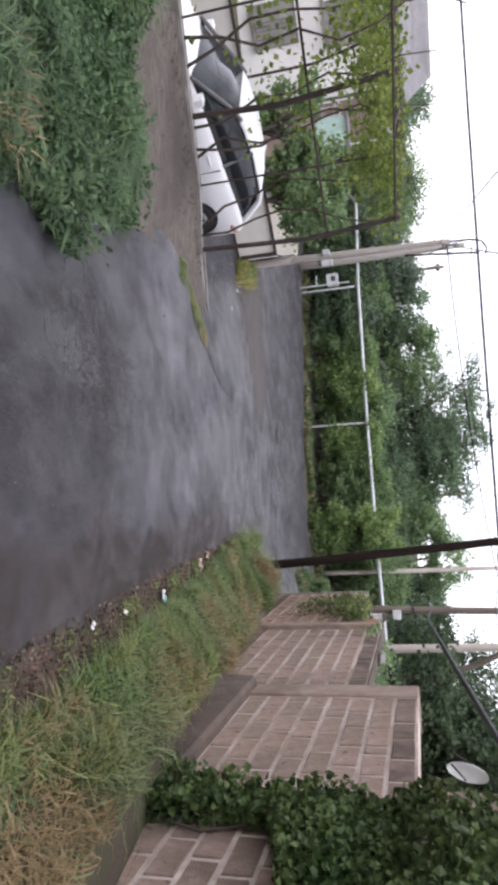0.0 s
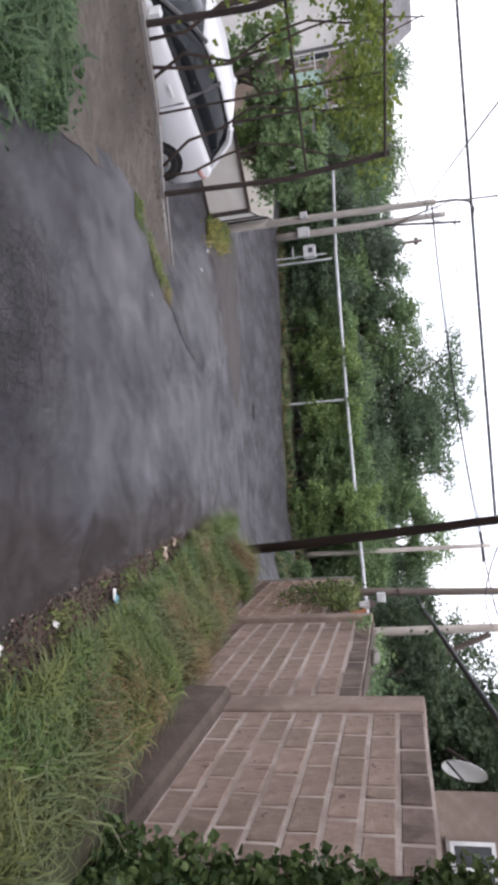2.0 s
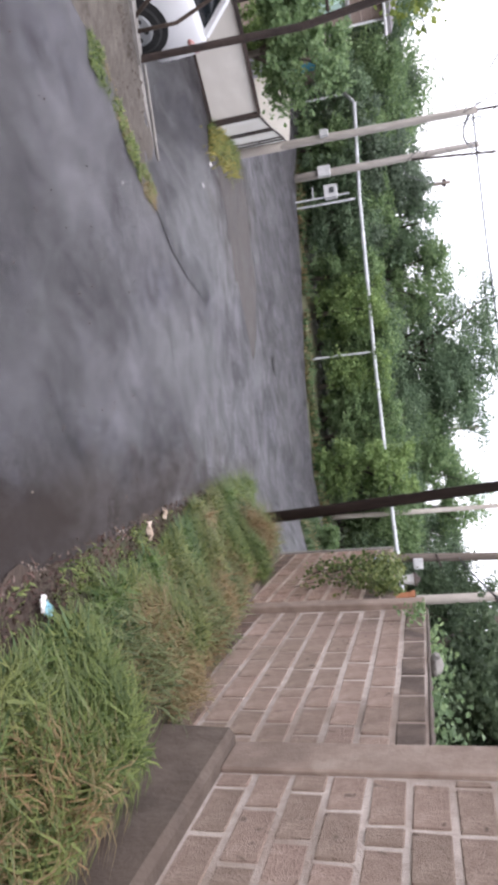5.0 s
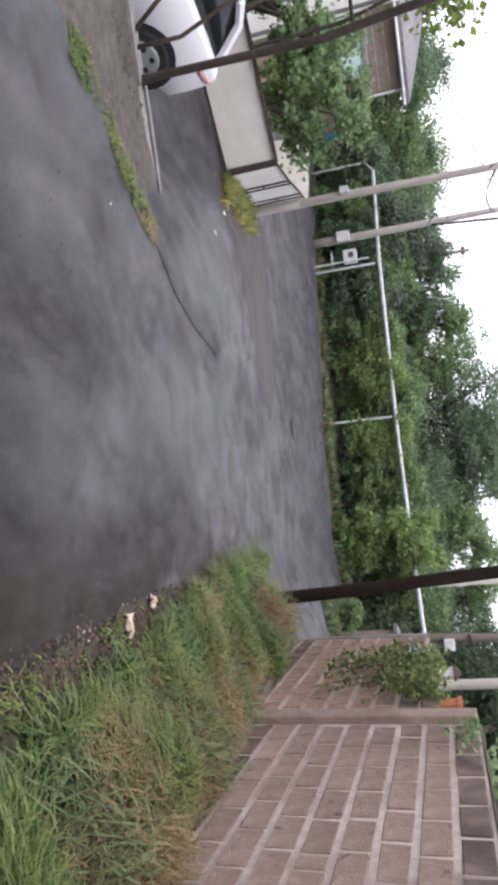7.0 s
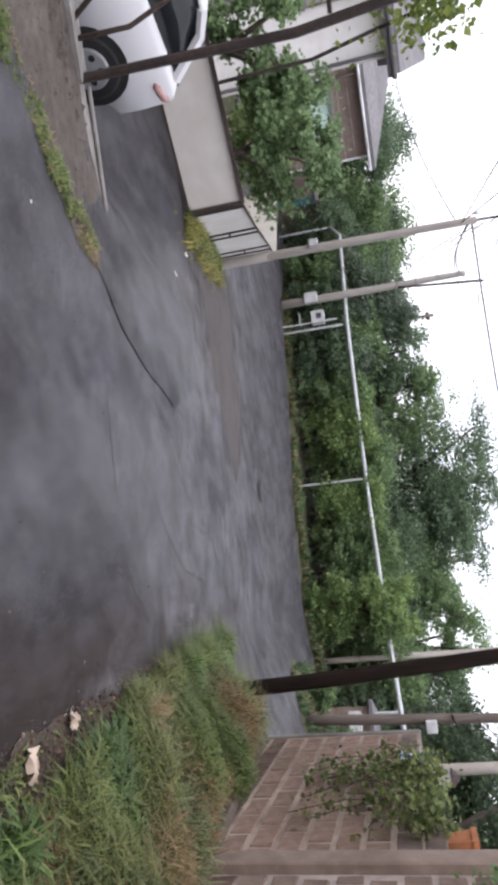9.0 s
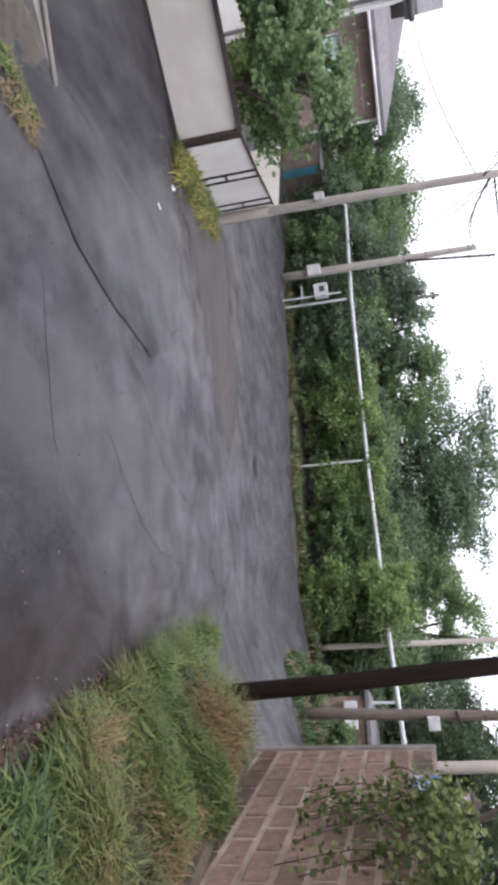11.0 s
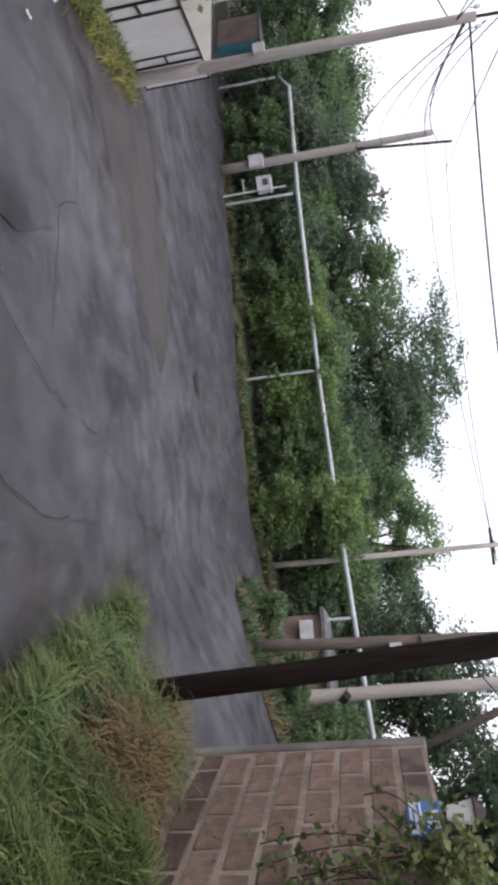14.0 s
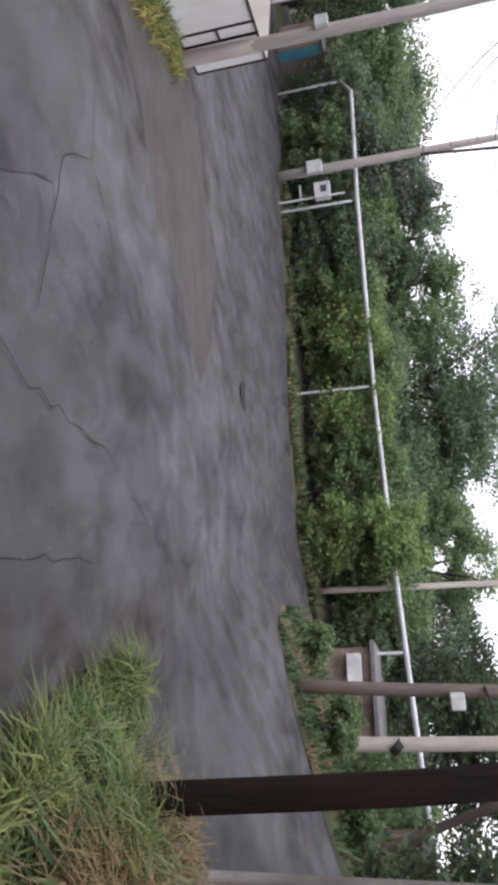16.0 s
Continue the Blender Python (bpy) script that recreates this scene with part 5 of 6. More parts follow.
c = [(0.1 + r.normal() * 0.08, r.uniform(-1.6, 1.0), abs(r.normal()) * 0.09) for k in range(330)]
c += [(-0.17 - abs(r.normal()) * 0.03, 0.6 + r.normal() * 0.2, -0.02 - abs(r.normal()) * 0.12) for k in range(70)]
leaves("leaves", np.array(c), 0.055, M_LEAF_MID, topgreen, r)
part("end_block", boxes((FACE + 0.0, 9.61, 0.455, FACE + 0.3, 10.15, 0.60), bevel=0.01), M_CAPBLOCK, wall_far)
pot = thing("flower_box", "terracotta flower box on top of the wall", "planter", (FACE + 0.10, 9.95, 0.60))
M_TERRA = material("terracotta", (0.36, 0.13, 0.055), (0.46, 0.18, 0.08), 0.85, 12, None, 2, 0.2)
part("box", loft([[(sx * a, sy * b, z) for sx, sy in ((-1, -1), (1, -1), (1, 1), (-1, 1))] for a, b, z in ((0.075, 0.09, 0), (0.09, 0.11, 0.16), (0.10, 0.12, 0.16), (0.10, 0.12, 0.20))]), M_TERRA, pot)
part("soil", boxes((-0.085, -0.10, 0.19, 0.085, 0.10, 0.206)), M_SOIL, pot)
rock = thing("stone", "broken stone lying on the wall cap", "stone", (FACE + 0.1, 8.0, 0.92))
bm = bmesh.new()
bmesh.ops.create_icosphere(bm, subdivisions=2, radius=0.09)
for v in bm.verts:
    v.co = Vector((v.co.x, v.co.y * 1.2, v.co.z * 0.6 + 0.045)) * (1 + 0.25 * noise.noise(v.co * 14))
part("rock", bm, M_CONC, rock)

# ---- cables ----


def cable(label, a, b, sag, r_=0.012, n=16):
    a, b = Vector(a), Vector(b)
    bm = bmesh.new()
    tube(bm, [a.lerp(b, k / n) + Vector((0, 0, -4 * sag * (k / n) * (1 - k / n))) for k in range(n + 1)], r_, 6)
    return tagged(smooth(mesh_object("cable", bm, M_WIRE)), label, "cable", group="overhead cables")


cable("thick black overhead cable across the street", (1.13, 12.47, 2.86), (-60.0, 9.0, 4.9), 0.5, 0.022)
cable("thick taped black cable slung along the block wall", (1.845, 9.1, 1.54), (2.0, -9.05, 3.3), 0.0, 0.024)
cable("thin wire running on from the thick black cable", (3.88, 22.2, 1.7), (1.845, 9.1, 1.54), 0.03, 0.012)
for x, z in ((4.0, 3.8), (0.6, 3.9)):
    cable("thin overhead wire from the grey pole across the street", (-6.77, 18.85, 2.6), (x, -9.05, z), 0.15, 0.011)
cable("thin overhead wire between poles", (-12.2, 35.3, 4.4), (4.2, 36, 5.3), 0.35, 0.016)
cable("thin overhead wire between poles", (-11.9, 35.3, 5.2), (4.8, 36, 5.3), 0.3, 0.016)
cable("thin overhead wire between poles", (-6.8, 18.85, 2.8), (-12.3, 35.3, 4.5), 0.3, 0.02)
cable("thin overhead wire between poles", (-6.7, 18.85, 2.7), (-11.9, 35.3, 5.0), 0.45, 0.02)
cable("thin overhead wire between poles", (-6.7, 18.85, 2.8), (12, 30, 6.0), 0.5, 0.018)
cable("thin overhead wire between poles", (4.2, 36, 5.3), (5.42, 24, 4.4), 0.3, 0.012)
for k in range(4):
    cable("thin overhead wire between poles", (-6.75 + 0.06 * k, 18.85, 3.3 - 0.25 * k), (-12.4 + 0.5 * k, 35.2, 4.6 - 0.5 * k), 0.5 + 0.35 * k, 0.012)
cable("thin overhead wire between poles", (-6.72, 18.85, 3.5), (-16.0, 60.0, 8.0), 0.4, 0.014)
cable("thin service wire to the houses", (-6.8, 18.85, 2.5), (-12.3, 20.4, 1.8), 0.2, 0.012)
cable("thin service wire to the houses", (5.42, 24, 4.0), (1.05, 12.45, 3.1), 0.3, 0.014)

# ---- grass ----


def grass(name, label, places, height, mat, seed, width=0.006, bend=0.5, flow=0.0, layers=0.0):
    """Arching tapering blades rooted at the given places (x, y, z, scale), in one mesh; flow lays neighbours the same way, layers raises some in the tangle."""
    r = np.random.default_rng(seed)
    p = np.array(places, float)
    n = len(p)
    p[:, 2] += layers * p[:, 3] * r.uniform(0, 1, n) ** 1.3
    a = r.uniform(0, 2 * math.pi, n)
    if flow:
        lay = np.array([2.6 + 7.0 * noise.noise((x * 1.6, y * 1.6, seed * 0.7)) for x, y in p[:, :2]])
        a = np.where(r.random(n) < flow, lay + r.normal(0, 0.55, n), a)
    d = np.stack([np.cos(a), np.sin(a), 0 * a], 1)
    s = np.stack([-np.sin(a), np.cos(a), 0 * a], 1)
    h = (height * p[:, 3] * r.uniform(0.55, 1.25, n))[:, None]
    k = (bend * r.uniform(0.2, 1.3, n))[:, None]
    w = width * r.uniform(0.7, 1.4, (n, 1))
    up = np.array((0, 0, 1.0))
    root = p[:, :3]
    low = root + d * h * k * 0.10 + up * h * 0.38
    mid = root + d * h * k * 0.42 + up * h * (0.72 - 0.08 * k)
    tip = root + d * h * k * 0.92 + up * h * (0.98 - 0.36 * k)
    v = np.stack([root - s * w * 0.7, root + s * w * 0.7, low + s * w, low - s * w, mid + s * w * 0.8, mid - s * w * 0.8, tip], 1).reshape(-1, 3)
    b = np.arange(n)[:, None] * 7
    f = np.concatenate([b + np.array(t) for t in ((0, 1, 2), (0, 2, 3), (3, 2, 4), (3, 4, 5), (5, 4, 6))])
    return tagged(raw_mesh(name, v, f, mat), label, "grass", kind="stuff")


def strip(n, x0, x1, y0, y1, seed, keep=None, clump=0.0):
    r = np.random.default_rng(seed)
    out = []
    while len(out) < n:
        x, y = r.uniform(x0, x1), r.uniform(y0, y1)
        if keep and not keep(x, y):
            continue
        t = noise.noise((x * 1.7, y * 1.7, seed * 1.0))
        if r.random() > 0.62 + t:
            continue
        out.append((x, y, land(x, y) + 0.01, (0.68 + 0.95 * max(-0.35, min(0.9, t))) * (1 + 0.4 * ease((y - 9.8) / 1.6) * (x > 0.5))))
    return out


def verge_in(x, y):
    return x < (1.60 if y < 6.4 else 1.95) + 0.1 * noise.noise((y * 3, 5.0, 0)) and x > 1.06 + 0.10 * noise.noise((y * 2.1, 1.0, 0)) - 0.24 * ease((y - 7.5) / 2.5)


M_LITTER = material("brown_chaff", (0.055, 0.034, 0.026), (0.15, 0.098, 0.075), 0.9, 6, None, 2, 0, island=0.5)
def wall_side(x, y):
    """Where the verge dries out towards the wall."""
    return x - 1.18 + 0.55 * noise.noise((x * 1.3, y * 0.9, 4.0)) + 0.32 * ease((4.0 - y) / 2.0)


grass("verge_grass", "tall lush green grass along the wall", strip(60000, 0.8, 1.95, 0.5, 13.1, 61, lambda x, y: verge_in(x, y) and x < 1.93 and wall_side(x, y) < 0.42), 0.135, M_GRASS, 61, 0.0042, 1.7, 0.2, 0.13)
grass("blue_green_grass", "broad blue-green grass blades at the road side of the verge", strip(9000, 0.8, 1.6, 0.5, 13.1, 81, lambda x, y: verge_in(x, y) and wall_side(x, y) < 0.10), 0.15, M_GRASSBLUE, 81, 0.0056, 1.6, 0.2, 0.13)
grass("dry_grass", "straw-coloured dry grass among the green", strip(14000, 0.95, 1.9, 0.5, 13.1, 62, lambda x, y: verge_in(x, y) and wall_side(x, y) > 0.08), 0.15, M_GRASSDRY, 62, 0.0032, 1.7, 0.2, 0.14)
grass("seeding_grass", "tall pale seeding grass among the green", strip(7000, 0.9, 1.9, 0.5, 13.1, 73, lambda x, y: verge_in(x, y) and wall_side(x, y) > -0.25), 0.20, M_GRASSTALL, 73, 0.0036, 1.6, 0.2, 0.12)
grass("rusty_grass", "rusty brown dead grass by the wall", strip(7500, 1.1, 1.92, 0.5, 12.8, 74, lambda x, y: verge_in(x, y) and wall_side(x, y) > 0.1 and noise.noise((x * 1.2, y * 0.9, 21.0)) > 0.3 * ease((y - 8.5) / 2)), 0.12, M_GRASSRED, 74, 0.003, 1.8, 0.1, 0.12)
grass("verge_weeds", "broad-leaved weeds at the edge of the road", strip(5000, 0.82, 1.3, 1.5, 13.0, 63, verge_in), 0.18, M_WEED, 63, 0.012, 1.2, 0.2)


def bush_in(x, y):
    return y < 4.75 - 0.30 * abs(x + 2.6) + 0.25 * noise.noise((x * 1.5, y * 1.5, 9.0)) and x < -1.45 - 0.25 * noise.noise((x * 2, y * 2, 2.0)) and math.hypot((x + 2.7) / 1.5, (y - 3.0) / 2.2) < 1 + 0.3 * noise.noise((x * 1.2, y * 1.2, 5.0)) and not (y > 3.4 and x > -1.1 - 0.22 * y)


def mound(x, y):
    """Height of the tangle above the bank."""
    return 0.16 + 0.26 * max(0.0, 0.35 + noise.noise((x * 1.5, y * 1.5, 31.0)) + 0.45 * noise.noise((x * 4.2, y * 4.2, 7.0)))


grass("bank_weeds", "dense lush weeds on the dirt bank", strip(26000, -4.4, -1.4, 1.2, 5.9, 64, bush_in), 0.20, M_WEED, 64, 0.0058, 1.6, 0.3, 0.16)
grass("bank_broadleaves", "broad green leaves among the weeds", strip(2600, -4.2, -1.5, 1.4, 5.4, 72, bush_in), 0.27, M_WEEDDARK, 72, 0.020, 1.4)
grass("bank_grass", "pale dry grass among the weeds", strip(2200, -4.2, -1.5, 1.2, 5.4, 65, lambda x, y: bush_in(x, y) and noise.noise((x * 1.1, y * 1.1, 14.0)) > 0.18), 0.34, M_GRASSDRY, 65, 0.005, 0.9, 0.5)
rb = np.random.default_rng(90)
tangle = []
for x, y, z, k in strip(9000, -4.4, -1.4, 1.2, 5.9, 91, bush_in):
    tangle.append((x + rb.normal() * 0.03, y + rb.normal() * 0.03, z + mound(x, y) * rb.uniform(0.25, 1.05)))
tagged(leaves("bank_leaves", tangle, 0.052, M_WEEDDARK, None, rb, lean=0.5, ratio=0.6), "small leaves of tangled weeds on the dirt bank", "weeds", kind="stuff")


def tuft_line(x, y):
    f = (y - 7.3) / 2.0
    cx = -2.86 + 0.5 * ease((f - 0.15) / 0.7)
    return abs(x - cx - 0.06) < 0.13 + 0.05 * noise.noise((y * 3, 0, 0)) and 0 < f < 0.95


grass("kerb_grass", "small green tufts along the broken kerb", strip(1500, -3.1, -2.2, 7.3, 9.2, 66, lambda x, y: tuft_line(x, y) and noise.noise((x * 5, y * 5, 3.0)) > -0.02), 0.08, M_GRASS, 66, 0.004, 1.8)
grass("kerb_straw", "dry straw along the broken kerb", strip(700, -3.1, -2.2, 7.3, 9.2, 80, tuft_line), 0.08, M_GRASSDRY, 80, 0.003, 2.2)
rw = np.random.default_rng(67)
gw = []
while len(gw) < 1700:
    f = rw.random() ** 1.2
    x, y = -4.95 - 1.45 * f + rw.normal() * 0.2, 13.4 + 4.5 * f + rw.normal() * 0.25
    q = noise.noise((x * 2.2, y * 2.2, 4.0))
    if q > -0.15 and x > -5.12 - 0.33 * (y - 13.8):
        gw.append((x, y, land(x, y), 0.7 + 1.3 * q))
grass("gate_weeds", "yellowing weeds at the foot of the fence", gw, 0.26, M_WEEDYELLOW, 67, 0.008, 1.2)
grass("fence_weeds", "green weeds among the yellow at the fence", [(-4.9 - 1.4 * f + 0.2 * math.sin(f * 971), 13.5 + 4.3 * f, land(-4.9 - 1.4 * f, 13.5 + 4.3 * f), 0.5 + 0.6 * abs(math.sin(f * 311))) for f in np.linspace(0, 1, 900)], 0.26, M_GRASS, 76, 0.009, 1.2)
grass("edge_weeds", "short sparse weeds along the road's edge", strip(2600, 0.80, 1.08, 1.5, 13.0, 77, lambda x, y: noise.noise((x * 4, y * 4, 6.0)) > -0.1), 0.07, M_GRASS, 77, 0.005, 1.4)
grass("edge_straw", "broken straw along the road's edge", strip(1300, 0.78, 1.06, 1.5, 13.0, 78), 0.06, M_LITTER, 78, 0.003, 2.6)
rl = np.random.default_rng(79)
pl_ = [(0.72 + 0.42 * rl.beta(2, 1.8), rl.uniform(1.5, 12.8)) for k in range(4200)]
tagged(leaves("leaf_litter", [(x, y, land(x, y) + 0.024) for x, y in pl_], 0.026, M_LITTER, None, rl, lean=0.08), "small brown leaves and chaff along the road's edge", "litter", kind="stuff")
far = []
r2 = np.random.default_rng(68)
EDGE = [(-18.6, 40.2), (-12.6, 35.7), (-7.4, 34.6), (-2.7, 32.7), (1.4, 32.3), (5.5, 32.7), (12, 35.5)]
for (xa, ya), (xb, yb) in zip(EDGE, EDGE[1:]):
    for k in range(1500):
        f = r2.random()
        x, y = xa + (xb - xa) * f, ya + (yb - ya) * f + abs(r2.normal()) * 0.9 + 0.45 * noise.noise((f * 9, xa, 0))
        if noise.noise((x * 0.9, y * 0.9, 12.0)) < -0.12:
            continue
        far.append((x, y, land(x, y) - 0.03, max(0.15, r2.uniform(0.3, 1.2) + 1.6 * noise.noise((x * 0.7, y * 0.7, 3.0)))))
grass("roadside_grass", "rough grass under the roadside shrubs", far[::2], 0.26, M_GRASSDRY, 69, 0.025, 1.0)
grass("roadside_weeds", "low green weeds under the roadside shrubs", far[1::2], 0.36, M_WEED, 71, 0.03, 1.1)
ISLAND = [(2.8, 23.2), (3.64, 21.6), (4.8, 20.2), (8, 18.6), (16, 17.2), (40, 15.6), (40, 34), (12, 31.5), (5.2, 29.4), (3.2, 27.4), (2.7, 25.0)]
patch("bank", ragged(ISLAND, 0.25, 0.4, 5), 0.5, 0.02, M_FIELD, "grassy bank on the far side of the climbing street", "bank")
isl, dry = [], []
while len(isl) < 5200:
    x, y = 2.6 + 9.0 * r2.random() ** 1.4, r2.uniform(18, 30)
    if inside(ISLAND, x, y):
        (isl if noise.noise((x * 0.9, y * 0.9, 5.0)) > -0.15 else dry).append((x, y, land(x, y), r2.uniform(0.4, 1.3)))
grass("bank_tall_weeds", "green weeds on the grassy bank", isl, 0.34, M_WEED, 70, 0.018, 1.2)
grass("bank_dry_weeds", "straw-coloured weeds on the grassy bank", dry, 0.30, M_GRASSDRY, 75, 0.014, 1.2)
for x, y, h, sp, sd in ((4.7, 22.6, 0.9, 0.6, 51), (5.9, 21.6, 0.8, 0.6, 52), (7.2, 20.6, 0.9, 0.7, 53), (6.6, 24.6, 1.3, 0.9, 54), (8.8, 22.4, 1.2, 0.9, 55), (3.6, 25.2, 0.7, 0.5, 56)):
    tree("low green bush on the grassy bank", x, y, h, sp, M_LEAF_MID, 1300, 0.09, sd, None, 0.0, blobs=20)

# ---- cracks, mud and litter on the road ----


def cracks(name, label, lines, width, lift, seed):
    """Thin jagged strips of dark tar and dirt lying on the road."""
    r = random.Random(seed)
    bm = bmesh.new()
    for pts in lines:
        fine = []
        for (xa, ya), (xb, yb) in zip(pts, pts[1:]):
            n = max(2, int(math.hypot(xb - xa, yb - ya) / 0.12))
            k = 0.006 + 0.012 * min(1.0, math.hypot(xb - xa, yb - ya))
            fine += [(xa + (xb - xa) * i / n + r.gauss(0, k), ya + (yb - ya) * i / n + r.gauss(0, k)) for i in range(n)]
        fine.append(pts[-1])
        prev = None
        for i, (x, y) in enumerate(fine):
            x2, y2 = fine[min(i + 1, len(fine) - 1)]
            x1, y1 = fine[max(i - 1, 0)]
            d = Vector((x2 - x1, y2 - y1, 0)).normalized()
            w = width * r.uniform(0.35, 1.25) * (0.6 if i in (0, len(fine) - 1) else 1)
            z = land(x, y) + lift
            a = bm.verts.new((x - d.y * w, y + d.x * w, z))
            b = bm.verts.new((x + d.y * w, y - d.x * w, z))
            if prev:
                bm.faces.new((prev[0], prev[1], b, a))
            prev = (a, b)
    return tagged(mesh_object(name, bm, M_CRACK), label, "crack", kind="stuff")


LONG = [[(-3.3, 13.7), (-2.64, 13.5), (-2.35, 12.9), (-1.72, 12.6), (-1.2, 12.3)], [(-2.64, 13.5), (-2.2, 13.9), (-1.6, 13.8)],
        [(-3.46, 15.2), (-3.07, 15.6), (-2.84, 16.3), (-2.69, 16.9), (-2.85, 18.4), (-3.6, 19.6)], [(-2.85, 18.4), (-2.4, 18.7), (-2.0, 19.6), (-1.9, 21.0)], [(-1.5, 9.2), (-0.9, 9.25), (-0.5, 9.35)],
        [(-1.3, 11.3), (-0.8, 12.2), (-0.5, 13.4), (0.4, 15.1), (0.6, 16.2)], [(0.4, 15.0), (0.9, 15.3), (1.6, 16.0)], [(-0.9, 10.2), (-0.3, 11.0), (0.0, 11.6), (0.2, 13.0)], [(-1.2, 18.1), (-0.6, 19.8), (0.7, 23.5), (2.8, 25.4), (4.0, 27.4)],
        [(4.9, 20.9), (5.6, 21.8), (6.3, 22.4), (7.4, 23.9)], [(5.6, 23.2), (7.2, 25.8), (8.6, 27.6)], [(-3.2, 16.7), (-2.3, 18.0), (-2.2, 20.5), (-1.9, 23.4)], [(-7.6, 21.5), (-7.0, 23.6), (-6.4, 26.0), (-7.2, 28.5)], [(-9.0, 23.5), (-8.6, 26.0), (-9.6, 29.0)],
        [(-4.6, 23.0), (-3.6, 25.2), (-2.9, 27.9)], [(-12.0, 29.0), (-9.6, 30.6), (-6.0, 30.9), (-2.0, 29.8), (2.0, 29.4)]]
cracks("road_cracks", "long meandering cracks in the worn asphalt", LONG, 0.0045, 0.021, 3)
rc = random.Random(9)
net = []
knots = {(i, j): (-1.5 + 0.062 * i + rc.uniform(-0.024, 0.024), 3.0 + 0.085 * j + rc.uniform(-0.034, 0.034)) for i in range(20) for j in range(24)}
for (i, j), (x, y) in knots.items():
    for q in ((i + 1, j), (i, j + 1)):
        near_mid = math.hypot((x + 0.9) / 0.42, (y - 4.0) / 0.75)
        if q in knots and rc.random() < 0.98 - 0.5 * near_mid:
            net.append([(x, y), knots[q]])
cracks("crazed_asphalt", "net of fine cracks in the asphalt", net, 0.0042, 0.016, 4)
hole = thing("pothole", "small dark pothole in the crossroad", "pothole", (-2.2, 23.7, land(-2.2, 23.7)))
bm = bmesh.new()
ring = [bm.verts.new((0.30 * math.cos(a) * (1 + 0.35 * math.sin(3 * a)), 0.55 * math.sin(a) * (1 + 0.25 * math.cos(2 * a)), 0.03 - 0.055 * math.sin(a))) for a in np.linspace(0, 2 * math.pi, 19)[:-1]]
bm.faces.new(ring)
part("hole", bm, M_CRACK, hole)

M_PAPER = material("white_litter", (0.68, 0.66, 0.64), (0.80, 0.78, 0.77), 0.7, 8, None, 2, 0.1)
M_DEADLEAF = material("dry_leaf", (0.42, 0.32, 0.24), (0.60, 0.50, 0.42), 0.8, 12, None, 3, 0.1)
M_BLUEBIT = material("blue_wrapper", (0.15, 0.40, 0.52), (0.35, 0.58, 0.66), 0.4, 8, None, 2, 0)
M_REDBIT = material("pink_wrapper", (0.55, 0.20, 0.17), (0.70, 0.36, 0.32), 0.5, 8, None, 2, 0)
M_YELLOWBIT = material("yellow_wrapper", (0.75, 0.55, 0.06), (0.85, 0.66, 0.12), 0.5, 8, None, 2, 0)


def scrap(name, label, x, y, size, mat, seed, lift=0.03):
    r = random.Random(seed)
    bm = bmesh.new()
    n = 4
    g = [[bm.verts.new(((i / n - 0.5) * size * 0.7 + r.gauss(0, 0.05) * size, (j / n - 0.5) * size + r.gauss(0, 0.05) * size, 0.012 + abs(r.gauss(0, 0.16)) * size)) for i in range(n + 1)] for j in range(n + 1)]
    for j in range(n):
        for i in range(n):
            if (i, j) not in ((0, 0), (n - 1, n - 1), (0, n - 1)):
                bm.faces.new((g[j][i], g[j][i + 1], g[j + 1][i + 1], g[j + 1][i]))
    bmesh.ops.delete(bm, geom=[v for v in bm.verts if not v.link_faces], context="VERTS")
    bmesh.ops.solidify(bm, geom=list(bm.faces), thickness=0.003)
    ob = mesh_object(name, bm, mat)
    ob.location, ob.rotation_euler = (x, y, land(x, y) + lift), (0, 0, r.uniform(0, 6))
    return tagged(ob, label, "litter", group="litter on the verge")


for i, (nm, lb, x, y, sz, m) in enumerate((
        ("dry_leaf", "large curled dry leaf at the road's edge", 0.87, 7.7, 0.15, M_DEADLEAF), ("dry_leaf", "small brown dry leaf on the asphalt", 0.80, 8.25, 0.11, M_DEADLEAF), ("paper_scrap", "crumpled white paper on the verge's edge", 0.93, 5.56, 0.08, M_PAPER),
        ("paper_scrap", "small white scrap in the grass", 0.84, 3.55, 0.06, M_PAPER), ("plastic_scrap", "pink and white plastic wrapper at the grass edge", 0.83, 2.12, 0.08, M_REDBIT),
        ("paper_scrap", "small white scrap in the grass", 0.88, 4.3, 0.05, M_PAPER), ("plastic_scrap", "pale blue wrapper at the road's edge", 0.97, 5.62, 0.08, M_BLUEBIT), ("plastic_scrap", "pale blue wrapper caught in tall grass", 1.21, 11.65, 0.08, M_BLUEBIT), ("plastic_bag", "white crumpled bag among the dry grass", 1.30, 1.66, 0.2, M_PAPER),
        ("plastic_scrap", "yellow wrapper lying beyond the pole's foot", 2.15, 14.2, 0.07, M_YELLOWBIT), ("paper_scrap", "white scrap on the driveway edge", -4.35, 13.3, 0.09, M_PAPER), ("paper_scrap", "white scrap on the driveway edge", -3.8, 12.7, 0.07, M_PAPER),
        
        ("paper_scrap", "small white scrap on the asphalt", -2.0, 7.9, 0.022, M_PAPER))):
    scrap(nm, lb, x, y, sz, m, 100 + i)


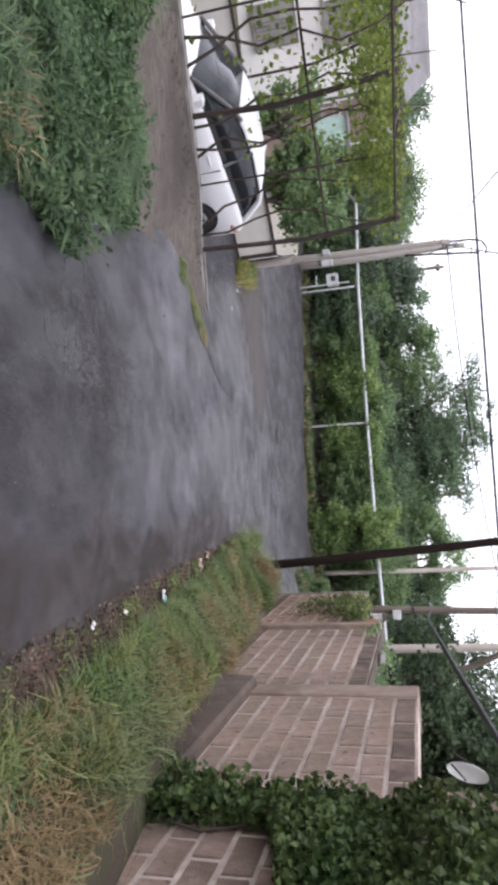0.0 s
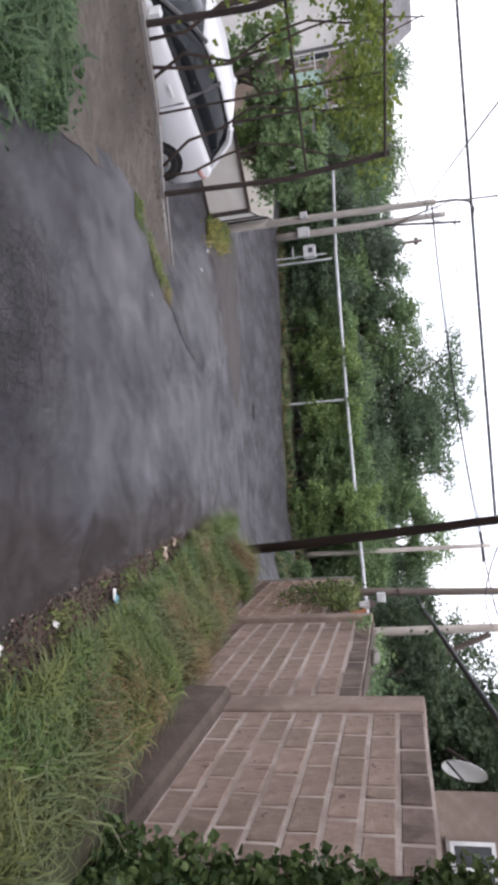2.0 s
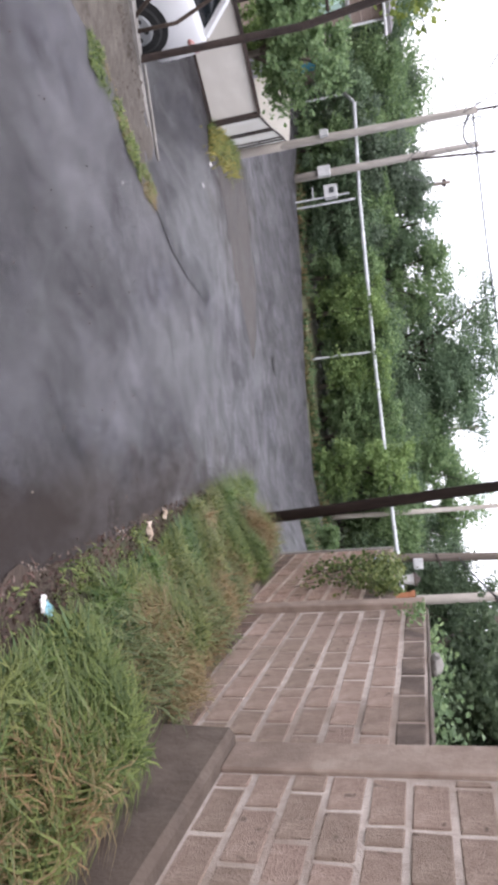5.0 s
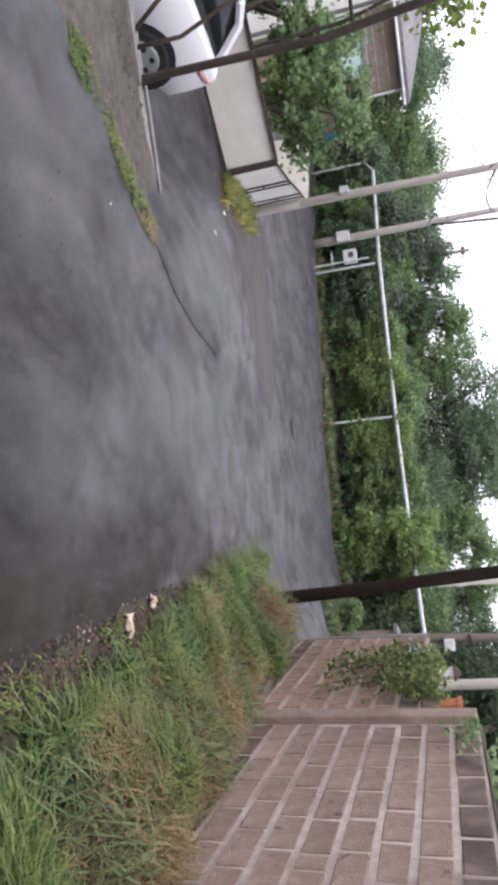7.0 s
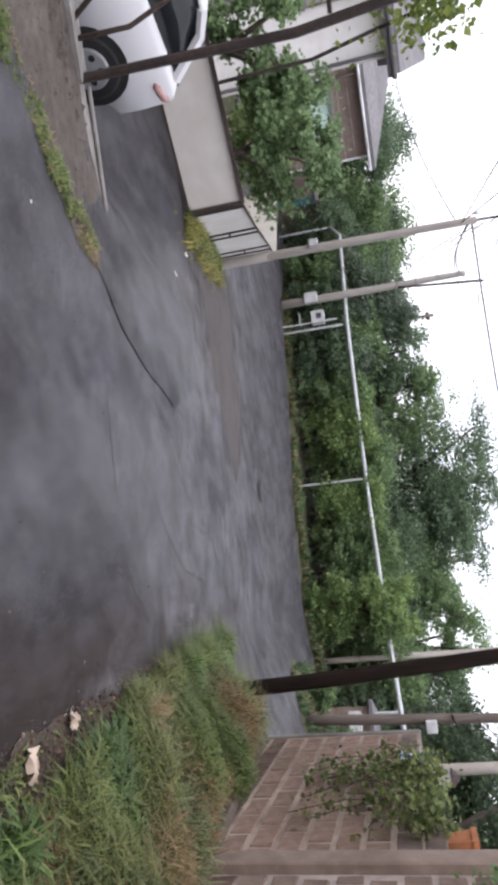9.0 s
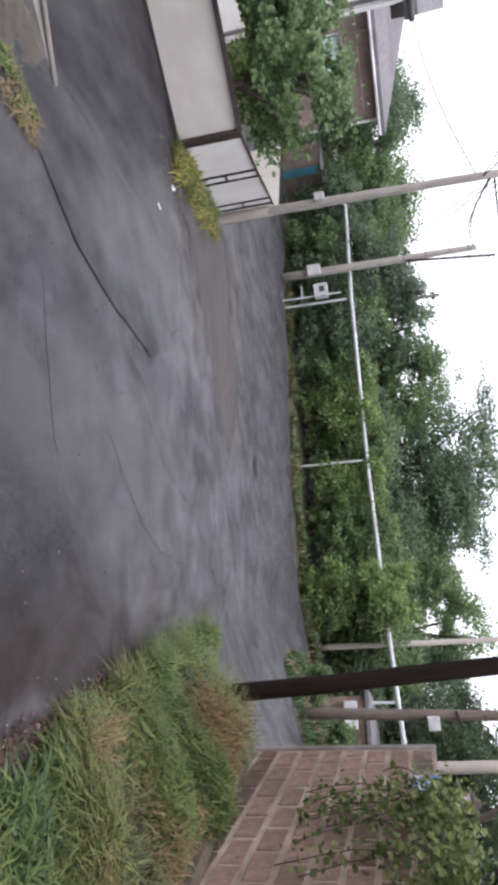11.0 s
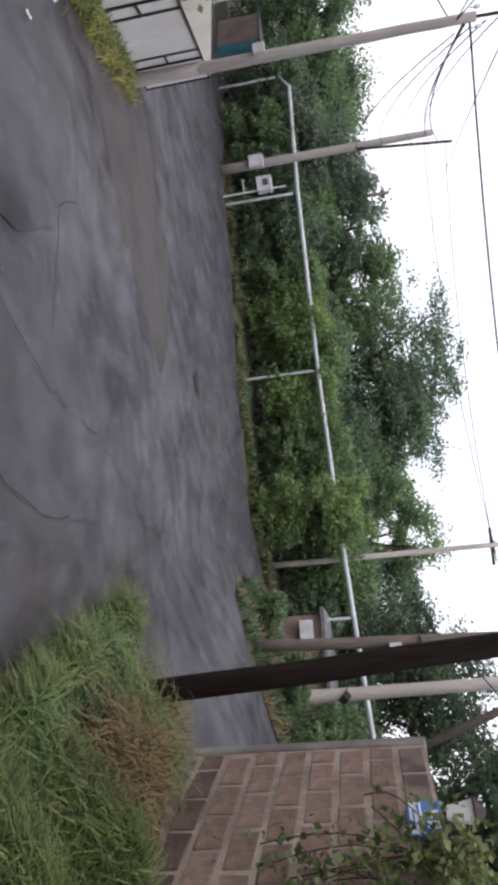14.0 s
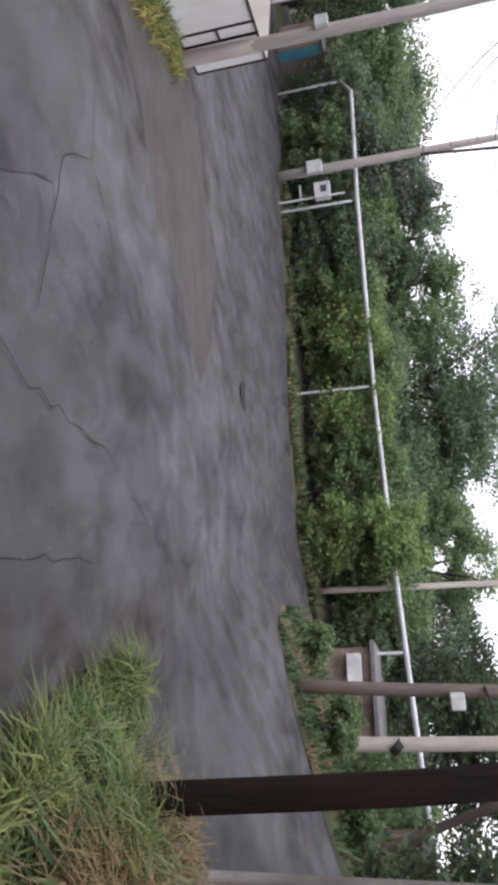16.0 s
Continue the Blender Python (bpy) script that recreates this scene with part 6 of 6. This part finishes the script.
def pebbles(name, label, places, mat, seed):
    r = np.random.default_rng(seed)
    v, f = [], []
    base = [(1, 0, 0), (-1, 0, 0), (0, 1, 0), (0, -1, 0), (0, 0, 1), (0, 0, -1)]
    tri = [(0, 2, 4), (2, 1, 4), (1, 3, 4), (3, 0, 4), (2, 0, 5), (1, 2, 5), (3, 1, 5), (0, 3, 5)]
    for x, y, s in places:
        o = len(v)
        z = land(x, y) + 0.015
        a = r.uniform(0, 6.28)
        for bx, by, bz in base:
            px, py = bx * s * r.uniform(0.7, 1.3), by * s * r.uniform(0.5, 1.1)
            v.append((x + px * math.cos(a) - py * math.sin(a), y + px * math.sin(a) + py * math.cos(a), z + bz * s * r.uniform(0.4, 0.8)))
        f += [tuple(o + i for i in t) for t in tri]
    return tagged(raw_mesh(name, v, f, mat), label, "gravel", kind="stuff")


rp = np.random.default_rng(12)
pl = [(-2.9 - 0.423 * s * 0.9 + rp.normal() * 0.25, 8.8 - 0.906 * s + rp.normal() * 0.25, abs(rp.normal()) * 0.009 + 0.004) for s in rp.uniform(-0.3, 4.2, 800)]
pl += [(-3.25 - 0.423 * s + rp.normal() * 0.09, 8.75 - 0.906 * s + rp.normal() * 0.1, abs(rp.normal()) * 0.02 + 0.01) for s in rp.uniform(-0.3, 3.5, 180)]
pebbles("gravel", "loose stones and rubble along the driveway ledge", pl, M_DIRT, 13)
pebbles("road_grit", "scattered grit on the asphalt", [(rp.uniform(-2.2, 0.9), rp.uniform(2.0, 14), 0.003 + abs(rp.normal()) * 0.003) for k in range(900)] + [(0.74 + abs(rp.normal()) * 0.07, rp.uniform(2, 12.5), 0.003 + abs(rp.normal()) * 0.005) for k in range(900)],
        material("grit", (0.10, 0.07, 0.055), (0.30, 0.26, 0.22), 0.9, 3, None, 1, 0, island=0.5), 14)

# ---- the blocks of the wall ----
lay_blocks(wall_near, FACE, 1.2, 6.06, -0.165, 1.395, M_BLOCK, pitch_z=0.195, seed=1, top_mat=M_CAPBLOCK)
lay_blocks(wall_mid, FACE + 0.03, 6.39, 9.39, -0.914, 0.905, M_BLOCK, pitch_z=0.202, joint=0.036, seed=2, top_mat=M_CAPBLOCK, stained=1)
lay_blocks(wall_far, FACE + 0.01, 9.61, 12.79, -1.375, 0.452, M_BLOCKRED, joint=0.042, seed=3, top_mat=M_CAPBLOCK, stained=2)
